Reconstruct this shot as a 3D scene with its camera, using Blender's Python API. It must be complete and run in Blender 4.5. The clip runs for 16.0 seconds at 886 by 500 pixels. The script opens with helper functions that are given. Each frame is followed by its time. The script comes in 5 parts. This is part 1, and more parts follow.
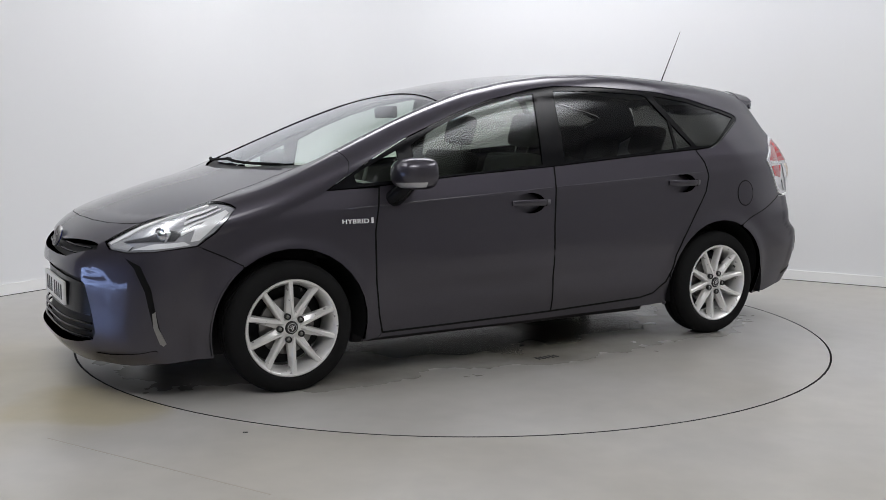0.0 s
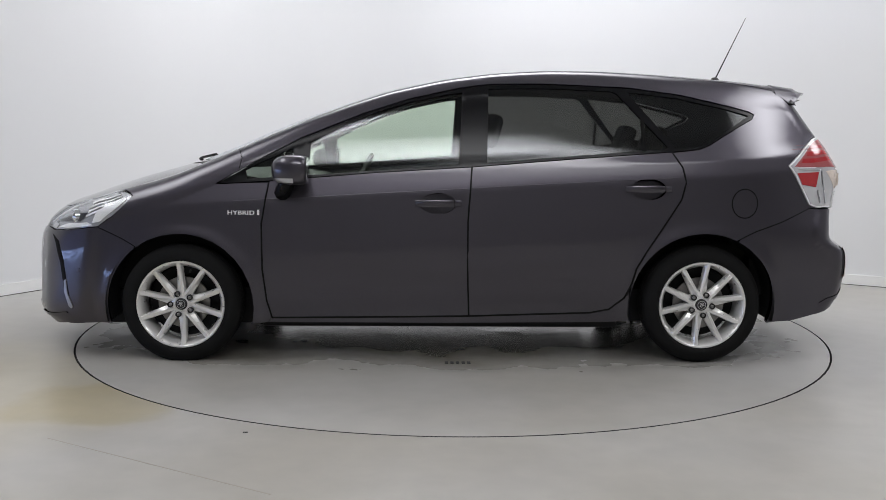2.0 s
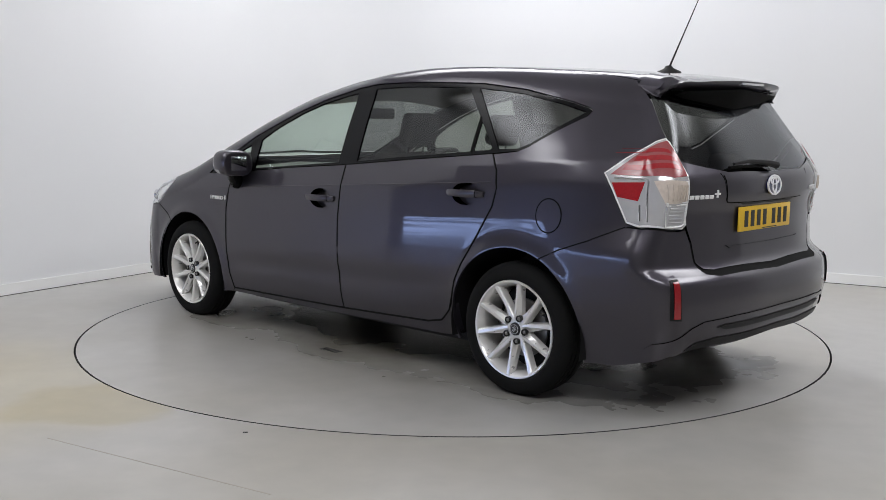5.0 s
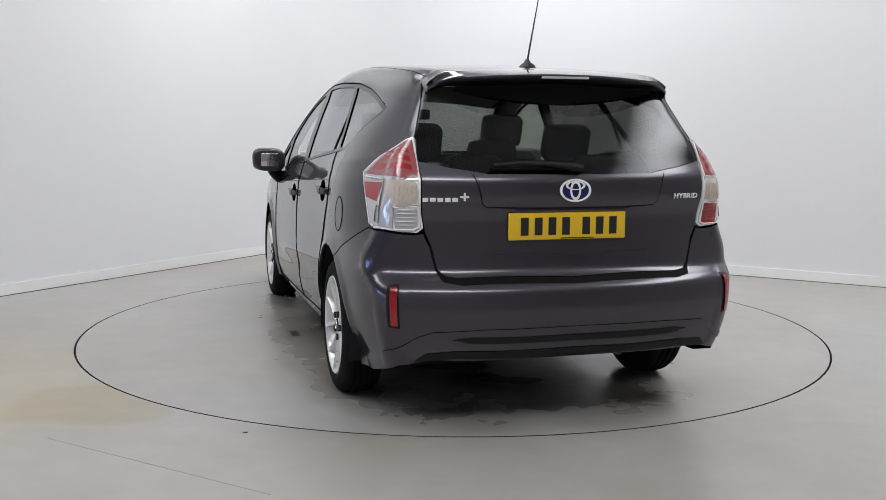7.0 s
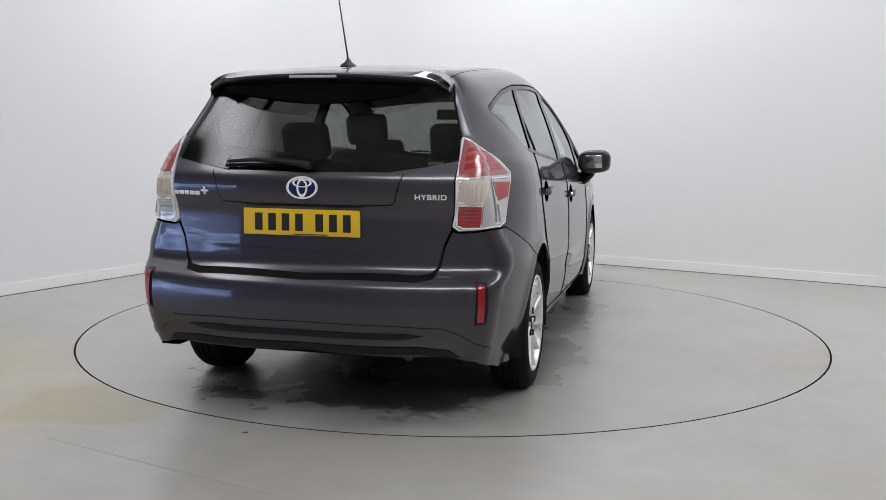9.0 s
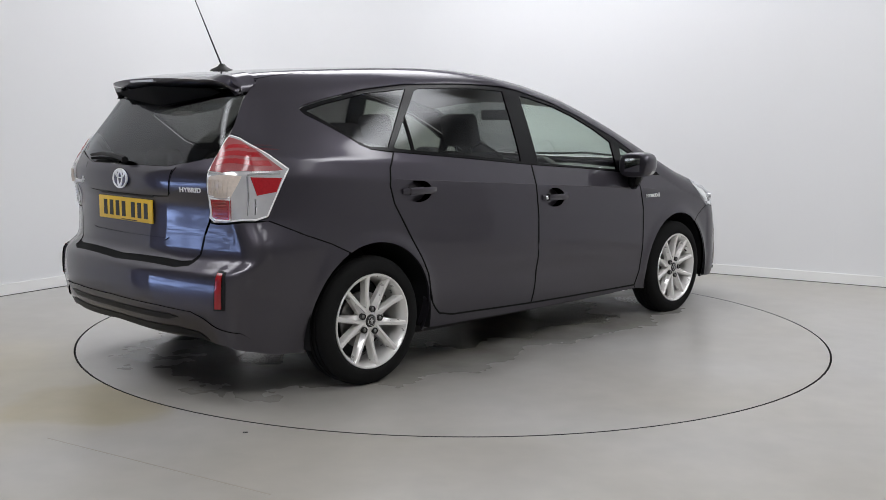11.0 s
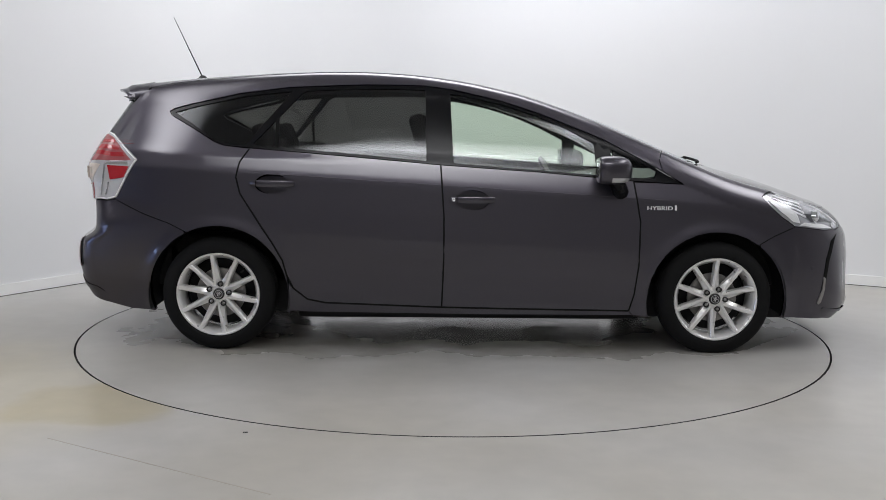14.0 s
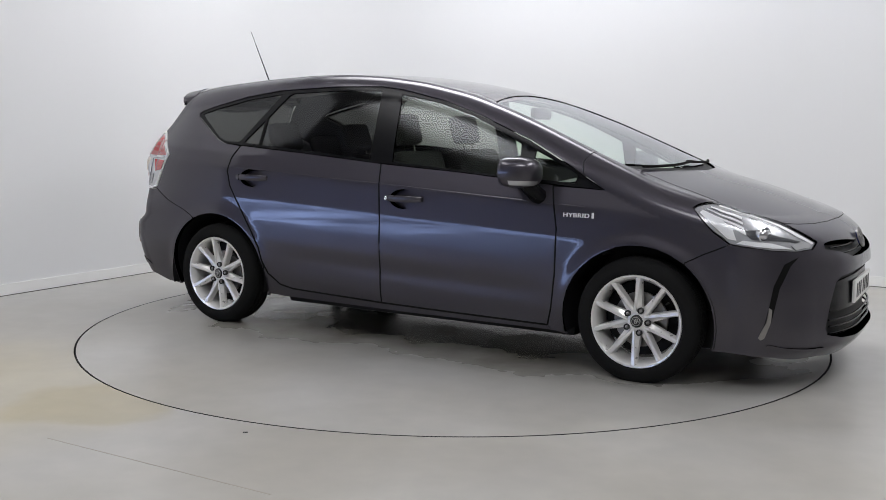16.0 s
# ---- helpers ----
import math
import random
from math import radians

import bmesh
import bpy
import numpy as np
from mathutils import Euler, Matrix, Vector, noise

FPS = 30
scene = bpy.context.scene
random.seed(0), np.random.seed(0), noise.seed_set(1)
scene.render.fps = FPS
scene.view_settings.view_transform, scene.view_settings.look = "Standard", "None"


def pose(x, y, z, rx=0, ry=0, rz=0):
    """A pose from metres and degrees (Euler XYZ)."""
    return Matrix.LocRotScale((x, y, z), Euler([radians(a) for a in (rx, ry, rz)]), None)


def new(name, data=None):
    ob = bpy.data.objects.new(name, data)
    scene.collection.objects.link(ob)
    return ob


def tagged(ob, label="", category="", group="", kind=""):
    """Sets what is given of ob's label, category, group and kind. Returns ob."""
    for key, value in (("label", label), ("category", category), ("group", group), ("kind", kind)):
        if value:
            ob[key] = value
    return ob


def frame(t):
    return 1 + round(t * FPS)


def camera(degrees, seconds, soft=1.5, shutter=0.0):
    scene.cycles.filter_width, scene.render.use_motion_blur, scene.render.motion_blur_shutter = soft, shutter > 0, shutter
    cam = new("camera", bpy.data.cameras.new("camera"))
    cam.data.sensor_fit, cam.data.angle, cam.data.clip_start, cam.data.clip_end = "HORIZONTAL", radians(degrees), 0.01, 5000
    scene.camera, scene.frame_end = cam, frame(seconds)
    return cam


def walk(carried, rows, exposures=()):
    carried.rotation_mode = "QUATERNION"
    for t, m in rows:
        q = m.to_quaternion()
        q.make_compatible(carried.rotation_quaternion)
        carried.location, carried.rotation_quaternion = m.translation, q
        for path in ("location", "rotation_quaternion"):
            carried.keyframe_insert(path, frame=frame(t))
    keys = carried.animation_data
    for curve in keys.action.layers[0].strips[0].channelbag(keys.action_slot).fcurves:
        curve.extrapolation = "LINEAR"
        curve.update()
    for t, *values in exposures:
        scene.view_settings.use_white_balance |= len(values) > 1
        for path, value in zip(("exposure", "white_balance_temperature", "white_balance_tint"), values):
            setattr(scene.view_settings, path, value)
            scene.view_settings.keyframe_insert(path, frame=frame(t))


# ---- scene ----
import mathutils
import mathutils.geometry

# the camera stands still on its tripod; the turntable carries the car round
cam = camera(49.2, 16.0, soft=0.75)
STAND = pose(0, -6.059, 1.249, 90 - 7.22, 0, 0.56) @ pose(0, 0, 0, 0, 0, 0.44)
walk(cam, [(0.0, STAND), (16.0, STAND)])

# ---- world and light ----
world = bpy.data.worlds.new("world")
scene.world = world
world.use_nodes = True
world.node_tree.nodes["Background"].inputs["Color"].default_value = (0.55, 0.62, 0.75, 1)
world.node_tree.nodes["Background"].inputs["Strength"].default_value = 0.3
scene.view_settings.exposure = 0.15


# luminous ceiling panels: x, y, turn, width, depth, watts
LAMPS = [(0.1, -5.7, 0.0, 5.6, 1.9, 160), (0.0, 1.55, -12.0, 5.0, 2.0, 136), (4.0, -1.5, 0.0, 2.0, 5.4, 120), (-3.5, -2.2, -20.0, 2.0, 4.8, 80)]
LAMP_Z = 4.3


def ceiling_lamp(x, y, turn, sx, sy, watts):
    """A cloth panel lit from behind: brightest over its middle, fading to the frame."""
    lamp = bpy.data.lights.new("ceiling_lamp", "AREA")
    lamp.shape, lamp.size, lamp.size_y, lamp.energy, lamp.color = "RECTANGLE", sx, sy, watts, (0.968, 0.97, 1.0)
    lamp.use_nodes = True
    n, l = lamp.node_tree.nodes, lamp.node_tree.links
    glow = n["Emission"]
    spot, sep = n.new("ShaderNodeNewGeometry"), n.new("ShaderNodeSeparateXYZ")
    l.new(spot.outputs["Parametric"], sep.inputs["Vector"])
    fall = []
    for axis in ("X", "Y"):
        a = n.new("ShaderNodeMath")
        a.operation = "MULTIPLY_ADD"
        a.inputs[1].default_value, a.inputs[2].default_value = 2.0, -1.0
        l.new(sep.outputs[axis], a.inputs[0])
        q = n.new("ShaderNodeMath")
        q.operation = "ABSOLUTE"
        l.new(a.outputs[0], q.inputs[0])
        w = n.new("ShaderNodeMath")
        w.operation = "POWER"
        w.inputs[1].default_value = 1.6
        l.new(q.outputs[0], w.inputs[0])
        o = n.new("ShaderNodeMath")
        o.operation = "SUBTRACT"
        o.inputs[0].default_value = 1.0
        l.new(w.outputs[0], o.inputs[1])
        fall.append(o)
    mul = n.new("ShaderNodeMath")
    mul.operation = "MULTIPLY"
    l.new(fall[0].outputs[0], mul.inputs[0])
    l.new(fall[1].outputs[0], mul.inputs[1])
    twice = n.new("ShaderNodeMath")
    twice.operation = "MULTIPLY"
    twice.inputs[1].default_value = 2.6
    l.new(mul.outputs[0], twice.inputs[0])
    l.new(twice.outputs[0], glow.inputs["Strength"])
    ob = new("ceiling_lamp", lamp)
    ob.matrix_world = pose(x, y, LAMP_Z, 0, 0, turn)


for row in LAMPS:
    ceiling_lamp(*row)


# ---- materials ----
def material(name):
    m = bpy.data.materials.new(name)
    m.use_nodes = True
    return m, m.node_tree.nodes, m.node_tree.links, m.node_tree.nodes["Principled BSDF"]


def plain(name, color, rough=0.5, metal=0.0, coat=0.0, grain=0.0, scale=40.0, bump=0.0, spread=0.08, spec=0.5):
    m, n, l, b = material(name)
    b.inputs["Base Color"].default_value = (*color, 1)
    b.inputs["Roughness"].default_value = rough
    b.inputs["Metallic"].default_value = metal
    b.inputs["Coat Weight"].default_value = coat
    b.inputs["Coat Roughness"].default_value = 0.03
    b.inputs["Specular IOR Level"].default_value = spec
    co = n.new("ShaderNodeTexCoord")
    if grain:
        noi = n.new("ShaderNodeTexNoise")
        noi.inputs["Scale"].default_value, noi.inputs["Detail"].default_value = scale, 6
        l.new(co.outputs["Object"], noi.inputs["Vector"])
        mix = n.new("ShaderNodeMix")
        mix.data_type = "RGBA"
        mix.inputs["A"].default_value = (*[c * (1 - grain) for c in color], 1)
        mix.inputs["B"].default_value = (*[min(1, c * (1 + grain)) for c in color], 1)
        l.new(noi.outputs["Fac"], mix.inputs["Factor"])
        l.new(mix.outputs["Result"], b.inputs["Base Color"])
        ran = n.new("ShaderNodeMapRange")
        ran.inputs["To Min"].default_value, ran.inputs["To Max"].default_value = max(0.01, rough - spread), min(1, rough + spread)
        l.new(noi.outputs["Fac"], ran.inputs["Value"])
        l.new(ran.outputs["Result"], b.inputs["Roughness"])
        if bump:
            bu = n.new("ShaderNodeBump")
            bu.inputs["Strength"].default_value, bu.inputs["Distance"].default_value = bump, 0.002
            l.new(noi.outputs["Fac"], bu.inputs["Height"])
            l.new(bu.outputs["Normal"], b.inputs["Normal"])
    return m


def paint_material():
    m, n, l, b = material("grey_car_paint")
    co = n.new("ShaderNodeTexCoord")
    flake = n.new("ShaderNodeTexNoise")
    flake.inputs["Scale"].default_value, flake.inputs["Detail"].default_value = 900, 2
    dust = n.new("ShaderNodeTexNoise")
    dust.inputs["Scale"].default_value, dust.inputs["Detail"].default_value = 5, 8
    l.new(co.outputs["Object"], flake.inputs["Vector"])
    l.new(co.outputs["Object"], dust.inputs["Vector"])
    ramp = n.new("ShaderNodeMix")
    ramp.data_type = "RGBA"
    ramp.inputs["A"].default_value, ramp.inputs["B"].default_value = (0.036, 0.0332, 0.0405, 1), (0.095, 0.088, 0.106, 1)
    l.new(flake.outputs["Fac"], ramp.inputs["Factor"])
    l.new(ramp.outputs["Result"], b.inputs["Base Color"])
    b.inputs["Metallic"].default_value = 0.8
    b.inputs["Roughness"].default_value = 0.38
    b.inputs["Specular IOR Level"].default_value = 0.2
    b.inputs["Specular Tint"].default_value = (0.35, 0.35, 0.37, 1)
    b.inputs["Coat Weight"].default_value = 1.0
    b.inputs["Coat IOR"].default_value = 1.46
    ran = n.new("ShaderNodeMapRange")
    ran.inputs["From Min"].default_value, ran.inputs["From Max"].default_value = 0.35, 0.75
    ran.inputs["To Min"].default_value, ran.inputs["To Max"].default_value = 0.02, 0.06
    l.new(dust.outputs["Fac"], ran.inputs["Value"])
    l.new(ran.outputs["Result"], b.inputs["Coat Roughness"])
    return m


def glass_material(name, tint, gloss=0.03, head_on=0.04):
    """Thin sheet: what passes is tinted, gloss follows the angle."""
    m, n, l, b = material(name)
    n.remove(b)
    out = n["Material Output"]
    tr, gl, mix, fr = n.new("ShaderNodeBsdfTransparent"), n.new("ShaderNodeBsdfGlossy"), n.new("ShaderNodeMixShader"), n.new("ShaderNodeLayerWeight")
    tr.inputs["Color"].default_value = (*tint, 1)
    gl.inputs["Roughness"].default_value = gloss
    gl.inputs["Color"].default_value = (0.95, 0.97, 1.0, 1)
    fr.inputs["Blend"].default_value = 0.5
    steep, rise = n.new("ShaderNodeMath"), n.new("ShaderNodeMath")
    steep.operation, rise.operation = "POWER", "MULTIPLY_ADD"
    steep.inputs[1].default_value = 5.0
    rise.inputs[1].default_value, rise.inputs[2].default_value = 1 - head_on, head_on
    l.new(fr.outputs["Facing"], steep.inputs[0])
    l.new(steep.outputs[0], rise.inputs[0])
    l.new(rise.outputs[0], mix.inputs[0])
    l.new(tr.outputs["BSDF"], mix.inputs[1])
    l.new(gl.outputs["BSDF"], mix.inputs[2])
    l.new(mix.outputs["Shader"], out.inputs["Surface"])
    return m


def floor_material(name, wet_shade):
    """Grey floor paint with faint stains; the flag adds damp and painted shade under the car."""
    m, n, l, b = material(name)
    co = n.new("ShaderNodeTexCoord")

    def noise_node(scale, detail):
        t = n.new("ShaderNodeTexNoise")
        t.inputs["Scale"].default_value, t.inputs["Detail"].default_value = scale, detail
        l.new(co.outputs["Object"], t.inputs["Vector"])
        return t

    def span(source, a, c, lo, hi):
        r = n.new("ShaderNodeMapRange")
        for key, v in zip(("From Min", "From Max", "To Min", "To Max"), (a, c, lo, hi)):
            r.inputs[key].default_value = v
        l.new(source, r.inputs["Value"])
        return r.outputs["Result"]

    def math_node(op, a, c):
        q = n.new("ShaderNodeMath")
        q.operation = op
        for k, v in enumerate((a, c)):
            if isinstance(v, (int, float)):
                q.inputs[k].default_value = v
            else:
                l.new(v, q.inputs[k])
        return q.outputs[0]

    def blend(fac, a, c, kind="MIX"):
        q = n.new("ShaderNodeMix")
        q.data_type, q.blend_type = "RGBA", kind
        for key, v in (("Factor", fac), ("A", a), ("B", c)):
            if isinstance(v, (tuple, float)):
                q.inputs[key].default_value = v
            else:
                l.new(v, q.inputs[key])
        return q.outputs["Result"]

    big, mid = noise_node(0.55, 2), noise_node(2.0, 2)
    color = blend(span(big.outputs["Fac"], 0.35, 0.65, 0, 1), (0.335, 0.319, 0.285, 1), (0.378, 0.371, 0.357, 1))
    color = blend(1.0, color, span(mid.outputs["Fac"], 0.3, 0.7, 0.94, 1.03), "MULTIPLY")
    patch = noise_node(7.0, 2)
    color = blend(1.0, color, span(patch.outputs["Fac"], 0.3, 0.7, 0.955, 1.035), "MULTIPLY")
    rough = span(big.outputs["Fac"], 0.3, 0.7, 0.30, 0.33)
    if not wet_shade:
        # old spill beside the turntable and a lighter, warmer stretch of floor next to it
        sep = n.new("ShaderNodeSeparateXYZ")
        l.new(co.outputs["Object"], sep.inputs["Vector"])
        ragged = noise_node(3.2, 4)

        def oval(cx, cy, rx, ry, power, rag):
            ex = math_node("POWER", math_node("ABSOLUTE", math_node("DIVIDE", math_node("SUBTRACT", sep.outputs["X"], cx), rx), 0), power)
            ey = math_node("POWER", math_node("ABSOLUTE", math_node("DIVIDE", math_node("SUBTRACT", sep.outputs["Y"], cy), ry), 0), power)
            f = math_node("SUBTRACT", 1.0, math_node("ADD", ex, ey))
            return math_node("ADD", f, math_node("MULTIPLY", math_node("SUBTRACT", ragged.outputs["Fac"], 0.5), rag))

        color = blend(span(oval(-2.7, -1.7, 1.5, 1.3, 2.0, 0.6), 0.0, 0.8, 0, 1), color, blend(1.0, color, (1.14, 1.09, 0.93, 1), "MULTIPLY"))
        color = blend(span(oval(-1.62, -1.82, 0.42, 0.34, 3.0, 1.3), 0.05, 0.6, 0, 1), color, blend(1.0, color, (0.90, 0.85, 0.70, 1), "MULTIPLY"))
    if wet_shade:
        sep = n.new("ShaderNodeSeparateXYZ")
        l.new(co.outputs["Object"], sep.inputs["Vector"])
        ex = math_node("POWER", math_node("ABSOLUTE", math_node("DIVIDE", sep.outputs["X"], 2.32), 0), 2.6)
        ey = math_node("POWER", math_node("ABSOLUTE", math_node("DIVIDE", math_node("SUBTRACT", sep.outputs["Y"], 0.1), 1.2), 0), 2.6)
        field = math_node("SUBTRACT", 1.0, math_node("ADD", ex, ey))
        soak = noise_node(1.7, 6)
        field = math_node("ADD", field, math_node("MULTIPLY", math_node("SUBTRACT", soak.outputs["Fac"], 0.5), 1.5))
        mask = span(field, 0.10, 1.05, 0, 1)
        # damp floor, darkened further to paint in the shade below the car
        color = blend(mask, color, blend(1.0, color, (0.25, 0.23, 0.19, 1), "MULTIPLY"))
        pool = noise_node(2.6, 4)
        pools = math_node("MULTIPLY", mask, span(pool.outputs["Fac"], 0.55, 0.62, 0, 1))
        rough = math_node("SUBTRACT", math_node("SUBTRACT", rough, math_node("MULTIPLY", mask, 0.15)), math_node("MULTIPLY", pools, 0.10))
    l.new(color, b.inputs["Base Color"])
    l.new(rough, b.inputs["Roughness"])
    return m


PAINT = paint_material()
FLOOR = floor_material("painted_concrete", False)
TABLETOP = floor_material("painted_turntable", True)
WALL = plain("white_wall_paint", (0.735, 0.74, 0.75), 0.7, grain=0.015, scale=1.5, bump=0.05)
SKIRT = plain("white_skirting", (0.82, 0.82, 0.81), 0.45, grain=0.03, scale=8)
GROOVE = plain("black_groove", (0.008, 0.008, 0.008), 0.8)
RUBBER = plain("tyre_rubber", (0.008, 0.008, 0.008), 0.85, grain=0.3, scale=60, bump=0.2, spec=0.15)
BLACK = plain("black_plastic", (0.011, 0.011, 0.012), 0.5, grain=0.2, scale=200, bump=0.1, spec=0.2)
GLOSSBLACK = plain("gloss_black_trim", (0.006, 0.006, 0.007), 0.2, grain=0.1, scale=8, spread=0.04, spec=0.16)
SEALBLACK = plain("black_seal", (0.006, 0.006, 0.006), 0.7, spec=0.08)
CLOTH = plain("dark_seat_cloth", (0.034, 0.032, 0.031), 0.9, grain=0.35, scale=300, bump=0.4)
TRIM = plain("dark_cabin_trim", (0.085, 0.083, 0.078), 0.6, grain=0.2, scale=80, bump=0.2)
LINING = plain("beige_headlining", (0.42, 0.39, 0.34), 0.9, grain=0.1, scale=150)
SILVER = plain("silver_alloy", (0.80, 0.79, 0.77), 0.30, metal=0.5, coat=0.5, grain=0.06, scale=30)
STEEL = plain("brake_steel", (0.30, 0.29, 0.28), 0.4, metal=0.9, grain=0.2, scale=50)
CHROME = plain("chrome", (0.75, 0.76, 0.78), 0.08, metal=1.0)
GREYPLASTIC = plain("grey_metal_bracket", (0.05, 0.05, 0.05), 0.5, grain=0.2, scale=40)
YELLOW = plain("yellow_plate", (0.72, 0.46, 0.02), 0.35, grain=0.04, scale=20)
WHITEPLATE = plain("white_plate", (0.72, 0.72, 0.70), 0.35, grain=0.04, scale=20)
INK = plain("black_print", (0.01, 0.01, 0.01), 0.5)
BLUE = plain("blue_enamel", (0.012, 0.018, 0.09), 0.15, coat=1.0)
RED = plain("red_reflector", (0.27, 0.006, 0.010), 0.18, coat=1.0, grain=0.25, scale=350, bump=0.3)
REDLENS = plain("red_lens", (0.36, 0.014, 0.02), 0.12, coat=1.0, grain=0.3, scale=120, bump=0.3)
PINKLENS = plain("pale_red_lens", (0.31, 0.075, 0.08), 0.15, coat=1.0, grain=0.2, scale=160, bump=0.3)
AMBER = plain("clear_amber_lens", (0.62, 0.54, 0.47), 0.15, coat=1.0, grain=0.2, scale=60, bump=0.2)
CLEARWHITE = plain("clear_lens_white", (0.58, 0.58, 0.59), 0.16, metal=0.3, coat=1.0, grain=0.12, scale=18, bump=0.1)
LETTER = plain("silver_lettering", (0.84, 0.84, 0.84), 0.35, metal=0.05)
REFLECTOR = plain("lamp_reflector", (0.50, 0.50, 0.52), 0.2, metal=0.4, grain=0.15, scale=60)
LAMPGREY = plain("lamp_bezel", (0.045, 0.045, 0.05), 0.3, grain=0.2, scale=40)
GLASS_FRONT = glass_material("green_tinted_glass", (0.76, 0.84, 0.75), 0.03, 0.038)
GLASS_DARK = glass_material("privacy_glass", (0.235, 0.24, 0.23), 0.08, 0.044)
GLASS_SCREEN = glass_material("windscreen_glass", (0.78, 0.85, 0.83), 0.04, 0.15)
GLASS_LAMP = glass_material("lamp_cover", (0.97, 0.975, 0.98))


def daylight_material():
    """The damp yard outside in blue daylight, streaked along the ground."""
    m, n, l, b = material("blue_daylight")
    b.inputs["Base Color"].default_value = (0.1, 0.1, 0.1, 1)
    co, mp, noi, ran = n.new("ShaderNodeTexCoord"), n.new("ShaderNodeMapping"), n.new("ShaderNodeTexNoise"), n.new("ShaderNodeMapRange")
    mp.inputs["Scale"].default_value = (1.0, 0.3, 11.0)
    noi.inputs["Scale"].default_value, noi.inputs["Detail"].default_value = 1.6, 5
    for key, v in zip(("From Min", "From Max", "To Min", "To Max"), (0.43, 0.60, 1.6, 9.0)):
        ran.inputs[key].default_value = v
    l.new(co.outputs["Object"], mp.inputs["Vector"])
    l.new(mp.outputs["Vector"], noi.inputs["Vector"])
    l.new(noi.outputs["Fac"], ran.inputs["Value"])
    l.new(ran.outputs["Result"], b.inputs["Emission Strength"])
    b.inputs["Emission Color"].default_value = (0.38, 0.52, 0.97, 1)
    return m


DAYGLOW = daylight_material()


# ---- mesh helpers ----
def link_mesh(name, verts, faces, mat, parent=None, label="", normals=None, flat=False):
    me = bpy.data.meshes.new(name)
    me.from_pydata([tuple(map(float, v)) for v in verts], [], [tuple(map(int, f)) for f in faces])
    if not flat:
        me.shade_smooth()
    if normals is not None:
        me.normals_split_custom_set_from_vertices([tuple(map(float, v)) for v in normals])
    me.materials.append(mat)
    ob = new(name, me)
    if parent:
        ob.parent = parent
    return tagged(ob, label)


def part(name, bm, mat, parent=None, label="", sharp=40):
    me = bpy.data.meshes.new(name)
    bmesh.ops.recalc_face_normals(bm, faces=bm.faces[:])
    for f in bm.faces:
        f.smooth = True
    for e in bm.edges:
        if len(e.link_faces) == 2 and e.calc_face_angle(0) > radians(sharp):
            e.smooth = False
    bm.to_mesh(me)
    bm.free()
    me.materials.append(mat)
    ob = new(name, me)
    if parent:
        ob.parent = parent
    return tagged(ob, label)


def block(bm, lo, hi, bevel=0.0, segs=2, m=None):
    """A bevelled block between two corners."""
    lo, hi = Vector(lo), Vector(hi)
    got = bmesh.ops.create_cube(bm, size=1.0)
    vs = got["verts"]
    for v in vs:
        v.co = Vector([lo[i] + (v.co[i] + 0.5) * (hi[i] - lo[i]) for i in range(3)])
    if bevel:
        es = list({e for v in vs for e in v.link_edges})
        r = bmesh.ops.bevel(bm, geom=es, offset=bevel, segments=segs, profile=0.6, affect="EDGES")
        vs = list({v for f in r["faces"] for v in f.verts} | {v for v in vs if v.is_valid})
    if m is not None:
        bmesh.ops.transform(bm, matrix=m, verts=vs)
    return vs


def lathe(profile, segs, m=None):
    """Verts and faces of a profile of (radius, height) turned round the y axis."""
    verts, faces = [], []
    for i in range(segs):
        a = 2 * math.pi * i / segs
        for r, y in profile:
            verts.append(Vector((r * math.cos(a), y, r * math.sin(a))))
    k = len(profile)
    for i in range(segs):
        j = (i + 1) % segs
        for q in range(k - 1):
            faces.append((i * k + q, i * k + q + 1, j * k + q + 1, j * k + q))
    if m is not None:
        verts = [m @ v for v in verts]
    return verts, faces


def bm_from(verts, faces):
    bm = bmesh.new()
    vs = [bm.verts.new(v) for v in verts]
    for f in faces:
        try:
            bm.faces.new([vs[i] for i in f])
        except ValueError:
            pass
    return bm


def tube(pts, radius, segs=8, taper=None):
    """A round bar along points."""
    pts = [Vector(p) for p in pts]
    verts, faces = [], []
    for i, p in enumerate(pts):
        d = (pts[min(i + 1, len(pts) - 1)] - pts[max(i - 1, 0)]).normalized()
        a = d.cross(Vector((0, 0, 1)))
        a = a.normalized() if a.length > 1e-3 else Vector((1, 0, 0))
        b = d.cross(a)
        r = radius if taper is None else radius + (taper - radius) * i / (len(pts) - 1)
        for s in range(segs):
            t = 2 * math.pi * s / segs
            verts.append(p + a * r * math.cos(t) + b * r * math.sin(t))
    for i in range(len(pts) - 1):
        for s in range(segs):
            q = (s + 1) % segs
            faces.append((i * segs + s, i * segs + q, (i + 1) * segs + q, (i + 1) * segs + s))
    faces.append(tuple(range(segs)))
    faces.append(tuple((len(pts) - 1) * segs + s for s in range(segs)))
    return verts, faces


